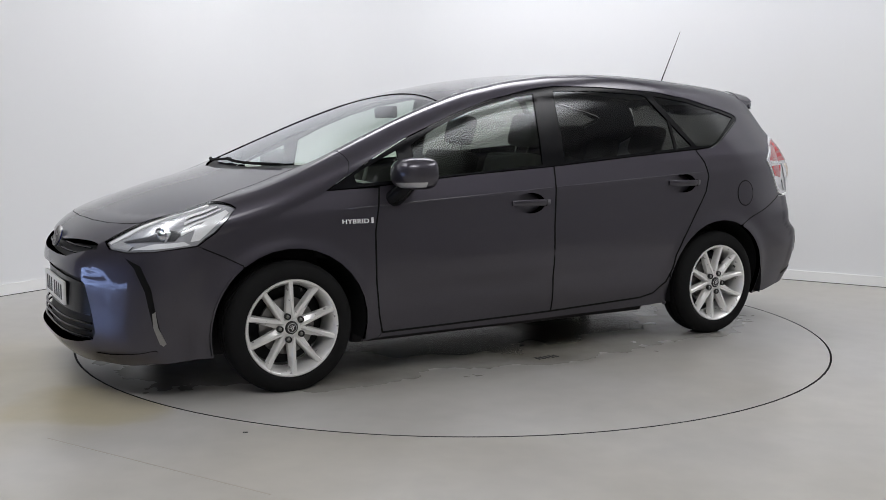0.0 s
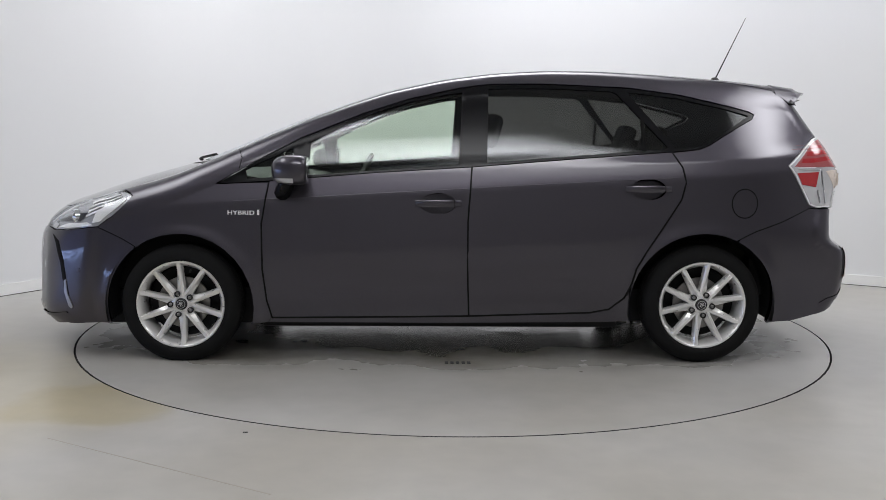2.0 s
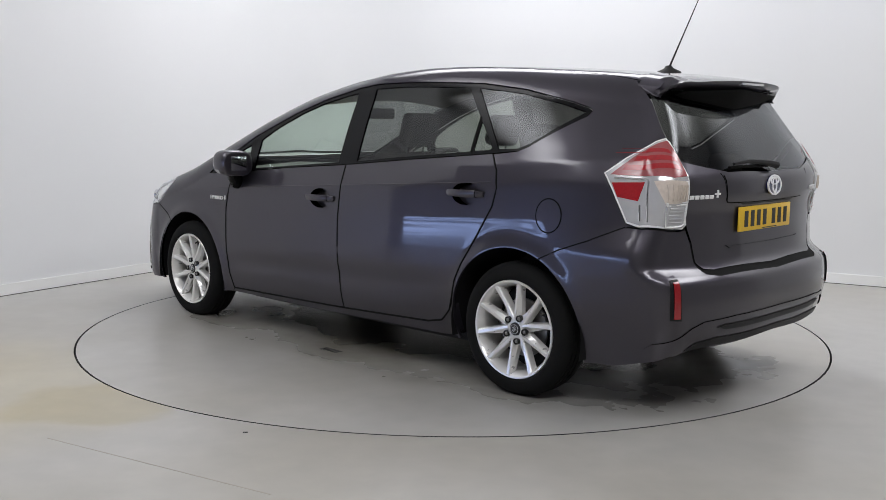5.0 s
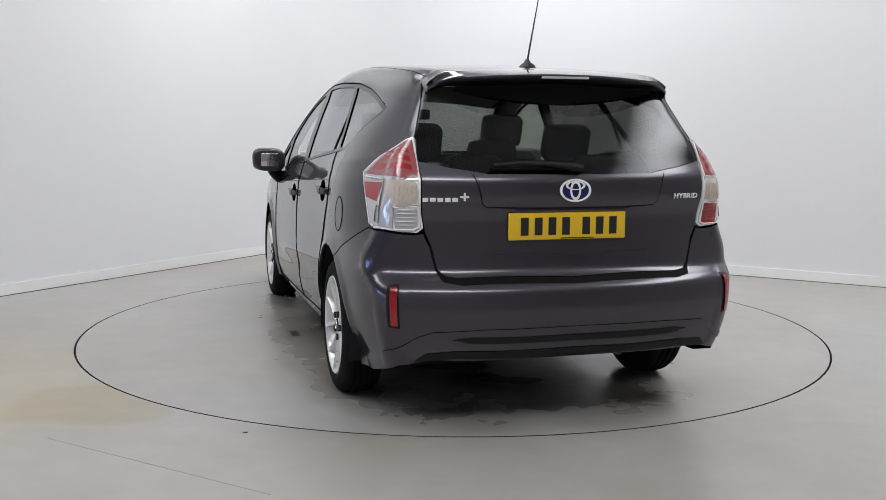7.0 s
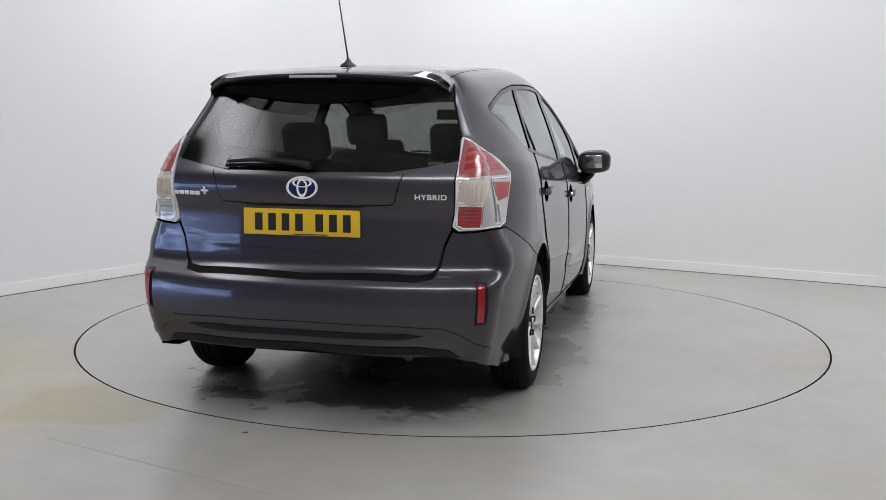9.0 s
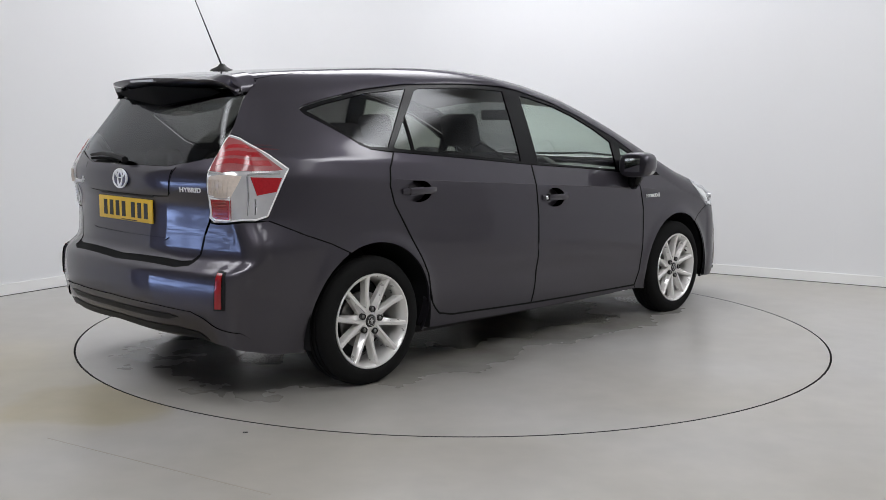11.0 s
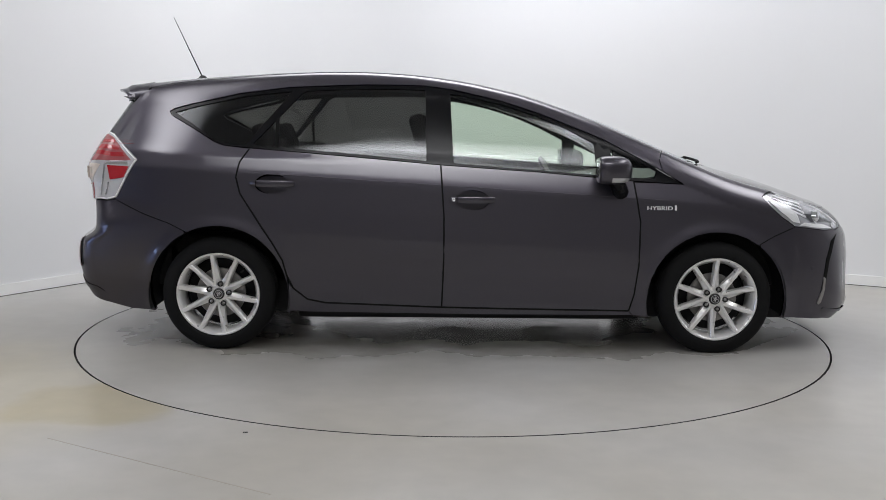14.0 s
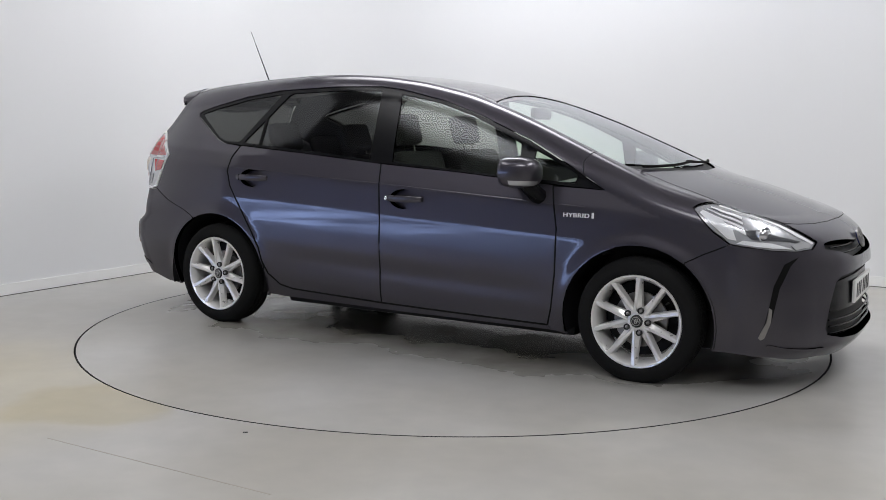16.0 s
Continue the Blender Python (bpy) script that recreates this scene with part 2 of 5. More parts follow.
# ---- the room ----
def room():
    # two white walls meet in a rounded corner behind the turntable; the rest closes the hall
    lw, rw = Vector((0.504, 0.8637, 0)), Vector((0.872, -0.49, 0))
    corner = Vector((-1.28, 4.34, 0))
    r = 0.9
    a, b = corner - lw * r, corner + rw * r
    line = [corner - lw * 6.2, corner - lw * 4]
    for i in range(17):
        t = i / 16
        line.append((1 - t) ** 2 * a + 2 * t * (1 - t) * corner + t * t * b)
    line += [corner + rw * 4.5, corner + rw * 9.5]

    def strip(name, z0, z1, off, thick, mat, label):
        verts, faces = [], []
        n = len(line)
        for i, p in enumerate(line):
            d = (line[min(i + 1, n - 1)] - line[max(i - 1, 0)]).normalized()
            side = Vector((-d.y, d.x, 0))
            p0, p1 = p - side * off, p + side * (thick - off)
            verts += [p0 + Vector((0, 0, z0)), p0 + Vector((0, 0, z1)), p1 + Vector((0, 0, z1)), p1 + Vector((0, 0, z0))]
        for i in range(n - 1):
            for k in range(4):
                q = (k + 1) % 4
                faces.append((i * 4 + k, i * 4 + q, (i + 1) * 4 + q, (i + 1) * 4 + k))
        faces += [(0, 1, 2, 3), tuple((n - 1) * 4 + k for k in range(4))]
        bm = bm_from(verts, faces)
        return tagged(part(name, bm, mat, None, label, 30), kind="structure")

    strip("wall_north", 0.0, 4.6, 0.0, 0.15, WALL, "smooth white painted wall with a rounded corner")
    strip("baseboard", 0.0, 0.085, 0.014, 0.012, SKIRT, "low white painted skirting along the wall")
    strip("trim", 0.0, 0.004, 0.0165, 0.012, GROOVE, "thin dark line along the foot of the skirting")
    # the remaining walls of the hall; a low doorway in the west lets in blue daylight
    def slab(name, lo, hi, label, mat=None):
        bm = bmesh.new()
        block(bm, lo, hi)
        return tagged(part(name, bm, mat or HALLWALL, None, label), kind="structure")

    slab("wall_south", (-8.5, -10.3, 0), (8.5, -10.15, 4.6), "plain grey hall wall")
    slab("wall_east", (6.9, -10.15, 0), (7.05, -0.25, 4.6), "plain grey hall wall")
    slab("wall_back", (-8.5, 6, 0), (8.5, 6.15, 4.6), "plain grey hall wall")
    slab("ceiling", (-8.5, -10.3, 4.6), (8.5, 6.15, 4.75), "plain white ceiling of the hall", WALL)
    slab("wall_west_1", (-8.5, -10.15, 0), (-8.35, -8.9, 4.6), "plain grey hall wall")
    slab("wall_west_2", (-8.5, -1.2, 0), (-8.35, 6, 4.6), "plain grey hall wall")
    # unseen shutter and rail, added to trim the blue reflected in the car
    slab("wall_west_3", (-8.5, -8.9, 0.68), (-8.35, -1.2, 4.6), "unseen grey shutter, added to cut off the blue doorway")
    slab("door_1", (-8.47, -8.9, 0.62), (-8.38, -1.2, 0.68), "dark bottom rail of the added shutter", GREYPLASTIC)
    slab("backdrop", (-9.4, -11.0, -0.2), (-9.3, 0.6, 4.0), "blue daylight outside the hall door", DAYGLOW)
    # a fine vertical joint in the wall, a scratch and a plug in the floor
    q = corner + rw * 5.05
    bm = bmesh.new()
    block(bm, (-0.0015, -0.001, 0.09), (0.0015, 0.002, 3.9), m=Matrix.Translation(q) @ pose(0, 0, 0, 0, 0, math.degrees(math.atan2(rw.y, rw.x))))
    tagged(part("wall_trim", bm, WALL, None, "fine joint strip of the white wall"), kind="structure")
    a, b = Vector((-1.617, -2.32, 0)), Vector((-0.612, -2.892, 0))
    d = (b - a).normalized()
    s = Vector((-d.y, d.x, 0)) * 0.0025
    bm = bm_from([a - s, b - s, b + s, a + s] + [v + Vector((0, 0, 0.001)) for v in (a - s, b - s, b + s, a + s)],
                 [(0, 1, 2, 3), (4, 5, 6, 7), (0, 1, 5, 4), (1, 2, 6, 5), (2, 3, 7, 6), (3, 0, 4, 7)])
    tagged(part("floor_scratch", bm, SCRATCH, None, "fine pale scratch in the floor paint"), kind="structure")
    bm = bmesh.new()
    block(bm, (-0.853, -2.224, -0.002), (-0.833, -2.214, 0.0015))
    tagged(part("floor_plug", bm, GROOVE, None, "small dark plug in the floor"), kind="structure")
    # floor round the turntable pit
    seg, verts, faces = 128, [], []
    for i in range(seg):
        t = 2 * math.pi * i / seg
        c, s = math.cos(t), math.sin(t)
        k = 12 / max(abs(c), abs(s))
        verts += [(2.2535 * c, 2.2535 * s, 0), (2.6 * c, 2.6 * s, 0), (k * c, k * s, 0)]
    for i in range(seg):
        j = (i + 1) % seg
        faces += [(i * 3, i * 3 + 1, j * 3 + 1, j * 3), (i * 3 + 1, i * 3 + 2, j * 3 + 2, j * 3 + 1)]
    bm = bm_from(verts, faces)
    tagged(part("floor", bm, FLOOR, None, "smooth grey painted concrete floor with faint stains"), kind="structure")
    bm = bm_from(*lathe([(0.001, -0.06), (2.2535, -0.06), (2.2535, -0.001)], 160, pose(0, 0, 0, 90)))
    tagged(part("turntable_pit", bm, GROOVE, None, "black gap round the turntable"), kind="structure")


SCRATCH = plain("pale_scratch", (0.33, 0.31, 0.27), 0.6)
HALLWALL = plain("hall_wall_paint", (0.34, 0.335, 0.33), 0.7, grain=0.05, scale=1.0)
room()


def turntable():
    v, f = lathe([(0.001, 0.0), (0.6, 0.0), (1.4, 0.0), (2.2, 0.0), (2.242, 0.0)], 160, pose(0, 0, 0, 90))
    table = tagged(part("turntable", bm_from(v, f), TABLETOP, None, "round grey painted turntable, damp and with shade painted in under the car"), category="turntable")
    v, f = lathe([(2.242, 0.0), (2.2435, -0.001), (2.244, -0.004), (2.244, -0.04)], 160, pose(0, 0, 0, 90))
    part("edge_ring", bm_from(v, f), GROOVE, table, "black edge ring")
    for k in range(5):
        bm = bmesh.new()
        block(bm, (-0.075 + 0.03 * k, 0.972, -0.002), (-0.058 + 0.03 * k, 1.022, 0.0015), m=None)
        part("drain_slot", bm, GROOVE, table, "small dark drain slot")
    return table


TABLE = turntable()


def ceiling_lights():
    for x, y, turn, sx, sy, watts in LAMPS:
        bm = bmesh.new()
        for lo, hi in (((-sx / 2 - 0.05, -sy / 2 - 0.05), (-sx / 2, sy / 2 + 0.05)), ((sx / 2, -sy / 2 - 0.05), (sx / 2 + 0.05, sy / 2 + 0.05)),
                       ((-sx / 2, -sy / 2 - 0.05), (sx / 2, -sy / 2)), ((-sx / 2, sy / 2), (sx / 2, sy / 2 + 0.05))):
            block(bm, (*lo, -0.06), (*hi, 0.3))
        fixture = part("ceiling_light", bm, SKIRT, None, "large white fabric ceiling light panel")
        fixture.matrix_basis = pose(x, y, LAMP_Z, 0, 0, turn)
        tagged(fixture, category="ceiling light", group="ceiling light panels")
        bm = bmesh.new()
        block(bm, (-sx / 2, -sy / 2, 0.02), (sx / 2, sy / 2, 0.3))
        part("diffuser", bm, SKIRT, fixture, "white diffuser box")


ceiling_lights()

# ---- the car's outer skin as one smooth solid: F < 0 inside ----
def smooth_curve(pts, sigma):
    px = np.array([p[0] for p in pts], float)
    py = np.array([p[1] for p in pts], float)
    if px[0] > px[-1]:
        px, py = px[::-1], py[::-1]
    xs = np.arange(px[0] - 0.6, px[-1] + 0.6, 0.004)
    ys = np.interp(xs, px, py)
    lo, hi = xs < px[0], xs > px[-1]
    ys[lo] = py[0] + (xs[lo] - px[0]) * (py[1] - py[0]) / (px[1] - px[0])
    ys[hi] = py[-1] + (xs[hi] - px[-1]) * (py[-1] - py[-2]) / (px[-1] - px[-2])
    n = int(3 * sigma / 0.004) + 1
    k = np.exp(-0.5 * (np.arange(-n, n + 1) * 0.004 / sigma) ** 2)
    k /= k.sum()
    pad = np.concatenate([ys[0] + (ys[1] - ys[0]) * np.arange(-n, 0), ys, ys[-1] + (ys[-1] - ys[-2]) * np.arange(1, n + 1)])
    ys = np.convolve(pad, k, "valid")
    return lambda q: np.interp(q, xs, ys)


ROOF = smooth_curve([(2.34, 0.70), (2.28, 0.745), (2.12, 0.822), (1.99, 0.872), (1.85, 0.92), (1.72, 0.962), (1.5, 1.02), (1.42, 1.045), (1.2, 1.135), (0.97, 1.236),
                     (0.76, 1.32), (0.54, 1.395), (0.3, 1.468), (0.0, 1.53), (-0.28, 1.565), (-0.56, 1.58), (-0.83, 1.58), (-1.11, 1.568), (-1.38, 1.55),
                     (-1.65, 1.529), (-1.95, 1.493), (-2.2, 1.45)], 0.06)
CROWN = smooth_curve([(2.3, 0.16), (1.9, 0.125), (1.3, 0.115), (0.9, 0.13), (0.4, 0.10), (-0.5, 0.075), (-2.0, 0.09)], 0.1)
PLAN = smooth_curve([(-2.4, 0.70), (-2.2, 0.793), (-2.0, 0.845), (-1.75, 0.873), (-1.39, 0.872), (-0.9, 0.863), (0, 0.863), (0.9, 0.863), (1.39, 0.86), (1.75, 0.84),
                     (2.0, 0.815), (2.2, 0.76), (2.4, 0.67)], 0.08)
BELT = smooth_curve([(2.3, 0.80), (1.6, 0.90), (1.0, 0.948), (0.61, 0.97), (-1.26, 1.08), (-2.3, 1.14)], 0.1)
LOWER_SIDE = smooth_curve([(-1.1, -0.16), (-0.9, -0.085), (-0.8, -0.052), (-0.72, -0.028), (-0.62, -0.010), (-0.50, -0.001), (-0.40, 0.0), (-0.25, -0.004), (-0.1, -0.015),
                           (-0.083, -0.0175), (-0.004, -0.041), (0.03, -0.051), (0.07, -0.064), (0.2, -0.104)], 0.010)
UPPER_SIDE = smooth_curve([(-0.1, -0.012), (0.0, -0.037), (0.07, -0.061), (0.15, -0.087), (0.22, -0.111), (0.3, -0.141), (0.38, -0.174), (0.46, -0.209), (0.6, -0.275)], 0.05)


def SIDE(s):
    w = np.clip((s - 0.04) / 0.06, 0, 1)
    return LOWER_SIDE(np.minimum(s, 0.18)) * (1 - w) + UPPER_SIDE(np.maximum(s, -0.05)) * w


TUMBLE = smooth_curve([(1.2, 0.0), (-0.6, 0.0), (-1.1, 0.10), (-1.7, 0.34), (-2.2, 0.40)], 0.15)
WAIST = smooth_curve([(0.2, 0.0), (0.72, 0.0), (0.84, 0.05), (1.0, 0.065), (1.2, 0.095), (1.4, 0.09), (1.5, 0.085)], 0.02)
NOSE = smooth_curve([(0.0, 2.10), (0.14, 2.24), (0.21, 2.33), (0.29, 2.338), (0.42, 2.325), (0.55, 2.32), (0.66, 2.295), (0.75, 2.255), (0.85, 2.2)], 0.03)
TAIL = smooth_curve([(0.1, -2.10), (0.28, -2.235), (0.36, -2.275), (0.44, -2.295), (0.52, -2.30), (0.60, -2.292), (0.622, -2.285), (0.640, -2.235), (0.66, -2.208), (0.78, -2.20), (0.9, -2.20),
                     (0.96, -2.225), (1.04, -2.225), (1.08, -2.195), (1.2, -2.12), (1.4, -1.98), (1.6, -1.83)], 0.018)


def smax(a, b, k):
    h = np.clip(0.5 + 0.5 * (a - b) / k, 0, 1)
    return b + (a - b) * h + k * h * (1 - h) * 0.5


def skin(P):
    x, y, z = P[..., 0], np.abs(P[..., 1]), P[..., 2]
    s = z - BELT(x)
    up = np.clip(s, 0, None)
    flare = 0.0
    for cx, cz in ((1.385, 0.299), (-1.39, 0.315)):
        r = np.hypot(x - cx, z - cz)
        flare = flare + 0.012 * np.exp(-((r - 0.385) / 0.045) ** 2) * (z > 0.05)
    scallop = 0.008 * np.exp(-((z - 0.43 + 0.02 * x) / 0.06) ** 2) * np.clip(1 - np.abs(x / 0.95) ** 6, 0, 1)
    side = y - (PLAN(x) + SIDE(s) - TUMBLE(x) * up + flare - scallop)
    side = side + np.clip((-x - 1.45) / 0.55, 0, 1) ** 2 * WAIST(z)
    top = (z - ROOF(x) + CROWN(x) * y * y) / 1.05
    front = x - NOSE(z) + 0.62 * y ** 3.1
    rear = TAIL(z) + 0.26 * y ** 3 - x
    f = smax(side, top, 0.11)
    f = smax(f, front, 0.14)
    return smax(f, rear, 0.075)


def slope(P, h=0.005):
    g = np.empty(P.shape)
    for i in range(3):
        d = np.zeros(3)
        d[i] = h
        g[..., i] = (skin(P + d) - skin(P - d)) / (2 * h)
    return g


def snap(P):
    """The points of the skin next to the points P."""
    P = np.array(P, float)
    for _ in range(12):
        g = slope(P)
        P = P - g * (skin(P) / np.maximum((g * g).sum(-1), 0.05))[..., None] * 0.9
    return P


def shoot(origin, way, far=2.5):
    """Where rays from inside leave the skin."""
    lo, hi = np.zeros(len(origin)), np.full(len(origin), far)
    for _ in range(30):
        mid = (lo + hi) / 2
        inside = skin(origin + way * mid[:, None]) < 0
        lo, hi = np.where(inside, mid, lo), np.where(inside, hi, mid)
    return origin + way * lo[:, None]


def one(o, d):
    return shoot(np.array([o], float), np.array([d], float))[0]


def S(x, z):
    return one((x, 0, z), (0, 1, 0))


def T(x, y):
    return one((x, y, 0.5), (0, 0, 1))


def R(y, z):
    return one((-1.2, y, z), (-1, 0, 0))


def N(y, z):
    return one((1.2, y, z), (1, 0, 0))


def uv_of(P, proj):
    P = np.asarray(P)
    if proj == "roll":
        return np.stack([P[:, 0], np.arctan2(P[:, 2] - 0.6, P[:, 1]) * 0.9], 1)
    c = -1.3 if proj == "rear" else 1.3
    return np.stack([np.arctan2(P[:, 1], np.abs(P[:, 0] - c) * np.sign((P[:, 0] - c) * c)) * 0.9, P[:, 2]], 1)


def from_uv(U, proj):
    o = np.zeros((len(U), 3))
    d = np.zeros((len(U), 3))
    if proj == "roll":
        o[:, 0], o[:, 2] = U[:, 0], 0.6
        d[:, 1], d[:, 2] = np.cos(U[:, 1] / 0.9), np.sin(U[:, 1] / 0.9)
    else:
        c = -1.3 if proj == "rear" else 1.3
        o[:, 0], o[:, 2] = c, U[:, 1]
        d[:, 0], d[:, 1] = np.sign(c) * np.cos(U[:, 0] / 0.9), np.sin(U[:, 0] / 0.9)
    return shoot(o, d)


def inside_polygon(Q, poly):
    x, y = Q[:, 0], Q[:, 1]
    got = np.zeros(len(Q), bool)
    j = len(poly) - 1
    for i in range(len(poly)):
        (xi, yi), (xj, yj) = poly[i], poly[j]
        if yi != yj:
            got ^= ((yi > y) != (yj > y)) & (x < (xj - xi) * (y - yi) / (yj - yi) + xi)
        j = i
    return got


def rim_line(outline, step, gap, proj):
    """Densifies an outline on the skin and draws it in by the gap. Gives points and inward ways."""
    pts = []
    n = len(outline)
    for i in range(n):
        a, b = np.array(outline[i], float), np.array(outline[(i + 1) % n], float)
        k = max(1, int(np.linalg.norm(b - a) / step))
        pts += [a + (b - a) * q / k for q in range(k)]
    P = snap(pts)
    t = np.roll(P, -1, 0) - np.roll(P, 1, 0)
    t /= np.maximum(np.linalg.norm(t, axis=1), 1e-9)[:, None]
    g = slope(P)
    g /= np.linalg.norm(g, axis=1)[:, None]
    w = np.cross(g, t)
    poly = uv_of(P, proj)
    a = inside_polygon(uv_of(P + w * 0.003, proj), poly).sum()
    b = inside_polygon(uv_of(P - w * 0.003, proj), poly).sum()
    if b > a:
        w = -w
    return snap(P + w * gap), w


def skin_panel(name, outline, proj, mat, parent, label="", holes=(), offset=0.0, gap=0.002, flange=0.014, step=0.026, mirror=False, hole_flange=0.03, blur=0.005):
    rims = [rim_line(outline, 0.02, gap, proj)]
    for h in holes:
        P, w = rim_line(h, 0.02, 0.0, proj)
        rims.append((P, -w))
    polys = [uv_of(P, proj) for P, _ in rims]
    lo, hi = polys[0].min(0), polys[0].max(0)
    gx, gy = np.meshgrid(np.arange(lo[0] + step / 2, hi[0], step), np.arange(lo[1] + step / 2, hi[1], step))
    G = np.stack([gx.ravel(), gy.ravel()], 1)
    keep = inside_polygon(G, polys[0])
    for q in polys[1:]:
        keep &= ~inside_polygon(G, q)
    G = G[keep]
    edge = np.concatenate(polys)
    if len(G):
        near = np.array([((edge - g) ** 2).sum(1).min() for g in G])
        G = G[near > (0.45 * step) ** 2]
    coords = [Vector(map(float, q)) for q in np.concatenate([edge, G])] if len(G) else [Vector(map(float, q)) for q in edge]
    edges, base = [], 0
    for q in polys:
        edges += [(base + i, base + (i + 1) % len(q)) for i in range(len(q))]
        base += len(q)
    out = mathutils.geometry.delaunay_2d_cdt(coords, edges, [], 0, 1e-6, True)
    uv = np.array([tuple(v) for v in out[0]])
    tris = np.array(out[2])
    mid = uv[tris].mean(1)
    ok = inside_polygon(mid, polys[0])
    for q in polys[1:]:
        ok &= ~inside_polygon(mid, q)
    tris = tris[ok]
    P = from_uv(uv, proj)
    rim = np.concatenate([r[0] for r in rims])
    back = {}
    for i, ids in enumerate(out[3]):
        for k in ids:
            back[k] = i
            if k < len(rim):
                P[i] = rim[k]
    nor = slope(P)
    nor /= np.linalg.norm(nor, axis=1)[:, None]
    fn = np.cross(P[tris[:, 1]] - P[tris[:, 0]], P[tris[:, 2]] - P[tris[:, 0]])
    flip = (fn * nor[tris[:, 0]]).sum(1) < 0
    tris[flip] = tris[flip][:, ::-1]
    P = P + nor * offset
    nor = slope(P - nor * offset, blur)
    nor /= np.linalg.norm(nor, axis=1)[:, None]
    verts, normals, faces = list(P), list(nor), [tuple(t) for t in tris]
    start = 0
    for r, (Q, w) in enumerate(rims):
        k, depth = len(Q), flange if r == 0 else hole_flange
        if depth:
            g = slope(Q)
            g /= np.linalg.norm(g, axis=1)[:, None]
            n0 = len(verts)
            verts += list(Q + g * offset) + list(Q + g * (offset - depth))
            normals += list(-w) + list(-w)
            for i in range(k):
                j = (i + 1) % k
                faces.append((n0 + i, n0 + j, n0 + k + j, n0 + k + i))
        start += k
    verts, normals = np.array(verts), np.array(normals)
    if mirror:
        verts, normals = verts * (1, -1, 1), normals * (1, -1, 1)
        faces = [f[::-1] for f in faces]
    return link_mesh(name, verts, faces, mat, parent, label, normals)


def whole(half):
    """An outline from the centre line out and back, closed by its mirror image."""
    return [tuple(p) for p in half] + [(p[0], -p[1], p[2]) for p in half[::-1] if abs(p[1]) > 1e-3]


def arch(cx, a0, a1, r=0.385, n=14):
    cx, cz = (1.385, 0.299) if cx > 0 else (cx, 0.315)
    return [S(cx + r * math.cos(radians(a)), cz + r * math.sin(radians(a))) for a in np.linspace(a0, a1, n)]


# shared seams of the left side
DOOR_FRONT = [S(0.905, 0.235), S(0.93, 0.33), S(0.95, 0.50), S(0.952, 0.74), S(0.915, 0.955)]
B_SEAM = [S(-0.145, 0.245), S(-0.135, 0.5), S(-0.135, 0.75), S(-0.155, 1.042)]
DOOR_REAR = [S(-0.80, 0.265), S(-0.90, 0.285), S(-0.975, 0.35), S(-1.01, 0.43), S(-1.03, 0.51), S(-1.08, 0.60), S(-1.14, 0.69), S(-1.21, 0.80), S(-1.26, 0.88),
             S(-1.283, 0.97), S(-1.265, 1.05), S(-1.215, 1.125)]
BELT_LINE = [S(1.195, 0.945), S(1.05, 0.952), S(0.91, 0.962), S(0.37, 1.008), S(-0.155, 1.042), S(-0.7, 1.088), S(-1.215, 1.128), S(-1.36, 1.142)]
QUARTER_TIP = [S(-1.42, 1.165), S(-1.67, 1.305), S(-1.685, 1.33), S(-1.66, 1.345)]
WINDOW_TOP = [S(-1.56, 1.372), S(-1.29, 1.432), S(-1.01, 1.468), S(-0.57, 1.485), S(-0.25, 1.482), S(-0.10, 1.463), S(0.18, 1.40), S(0.42, 1.322), S(0.75, 1.19), S(0.95, 1.085)]
SCREEN_EDGE = [T(1.22, 0.655), T(1.09, 0.66), T(0.77, 0.63), T(0.45, 0.585)]
ROOF_EDGE = [T(0.45, 0.585), T(0.10, 0.575), T(-0.2, 0.57), T(-0.6, 0.57), T(-1.0, 0.565), T(-1.4, 0.55), T(-1.70, 0.535), T(-1.86, 0.525)]
HOOD_SIDE = [T(1.73, 0.69), T(1.58, 0.655), T(1.40, 0.64), T(1.29, 0.655)]
HOOD_FRONT = [T(2.17, 0.0), T(2.155, 0.25), T(2.12, 0.42), T(2.07, 0.545), T(2.02, 0.622), T(1.96, 0.652), T(1.85, 0.68)]
LAMP_TOP = [N(0.55, 0.728), snap([(2.10, 0.59, 0.768)])[0], T(2.02, 0.626), T(1.96, 0.656), T(1.85, 0.684), T(1.73, 0.692)]
LAMP_LOW = [N(0.55, 0.725), N(0.60, 0.695), N(0.68, 0.685), S(2.0, 0.692), S(1.90, 0.705), S(1.82, 0.715)]
LAMP_BACK = [S(1.74, 0.77), S(1.68, 0.83), S(1.635, 0.88), S(1.655, 0.895)]
TAIL_IN = [R(0.63, 1.21), R(0.635, 1.12), R(0.63, 1.04), R(0.625, 0.90), R(0.615, 0.845), R(0.64, 0.825)]
TAIL_OUT = [S(-2.02, 0.835), S(-1.96, 0.85), S(-1.88, 1.00), S(-1.84, 1.06), S(-1.885, 1.10), S(-2.005, 1.198)]
BUMPER_SEAM_R = [S(-1.96, 0.835), S(-1.80, 0.765), S(-1.66, 0.715), S(-1.57, 0.672)]
HANDLES = [(0.0225, 0.850), (-1.085, 0.932)]
BUMPER_SEAM_F = [S(1.62, 0.617), S(1.70, 0.66), S(1.80, 0.705)]


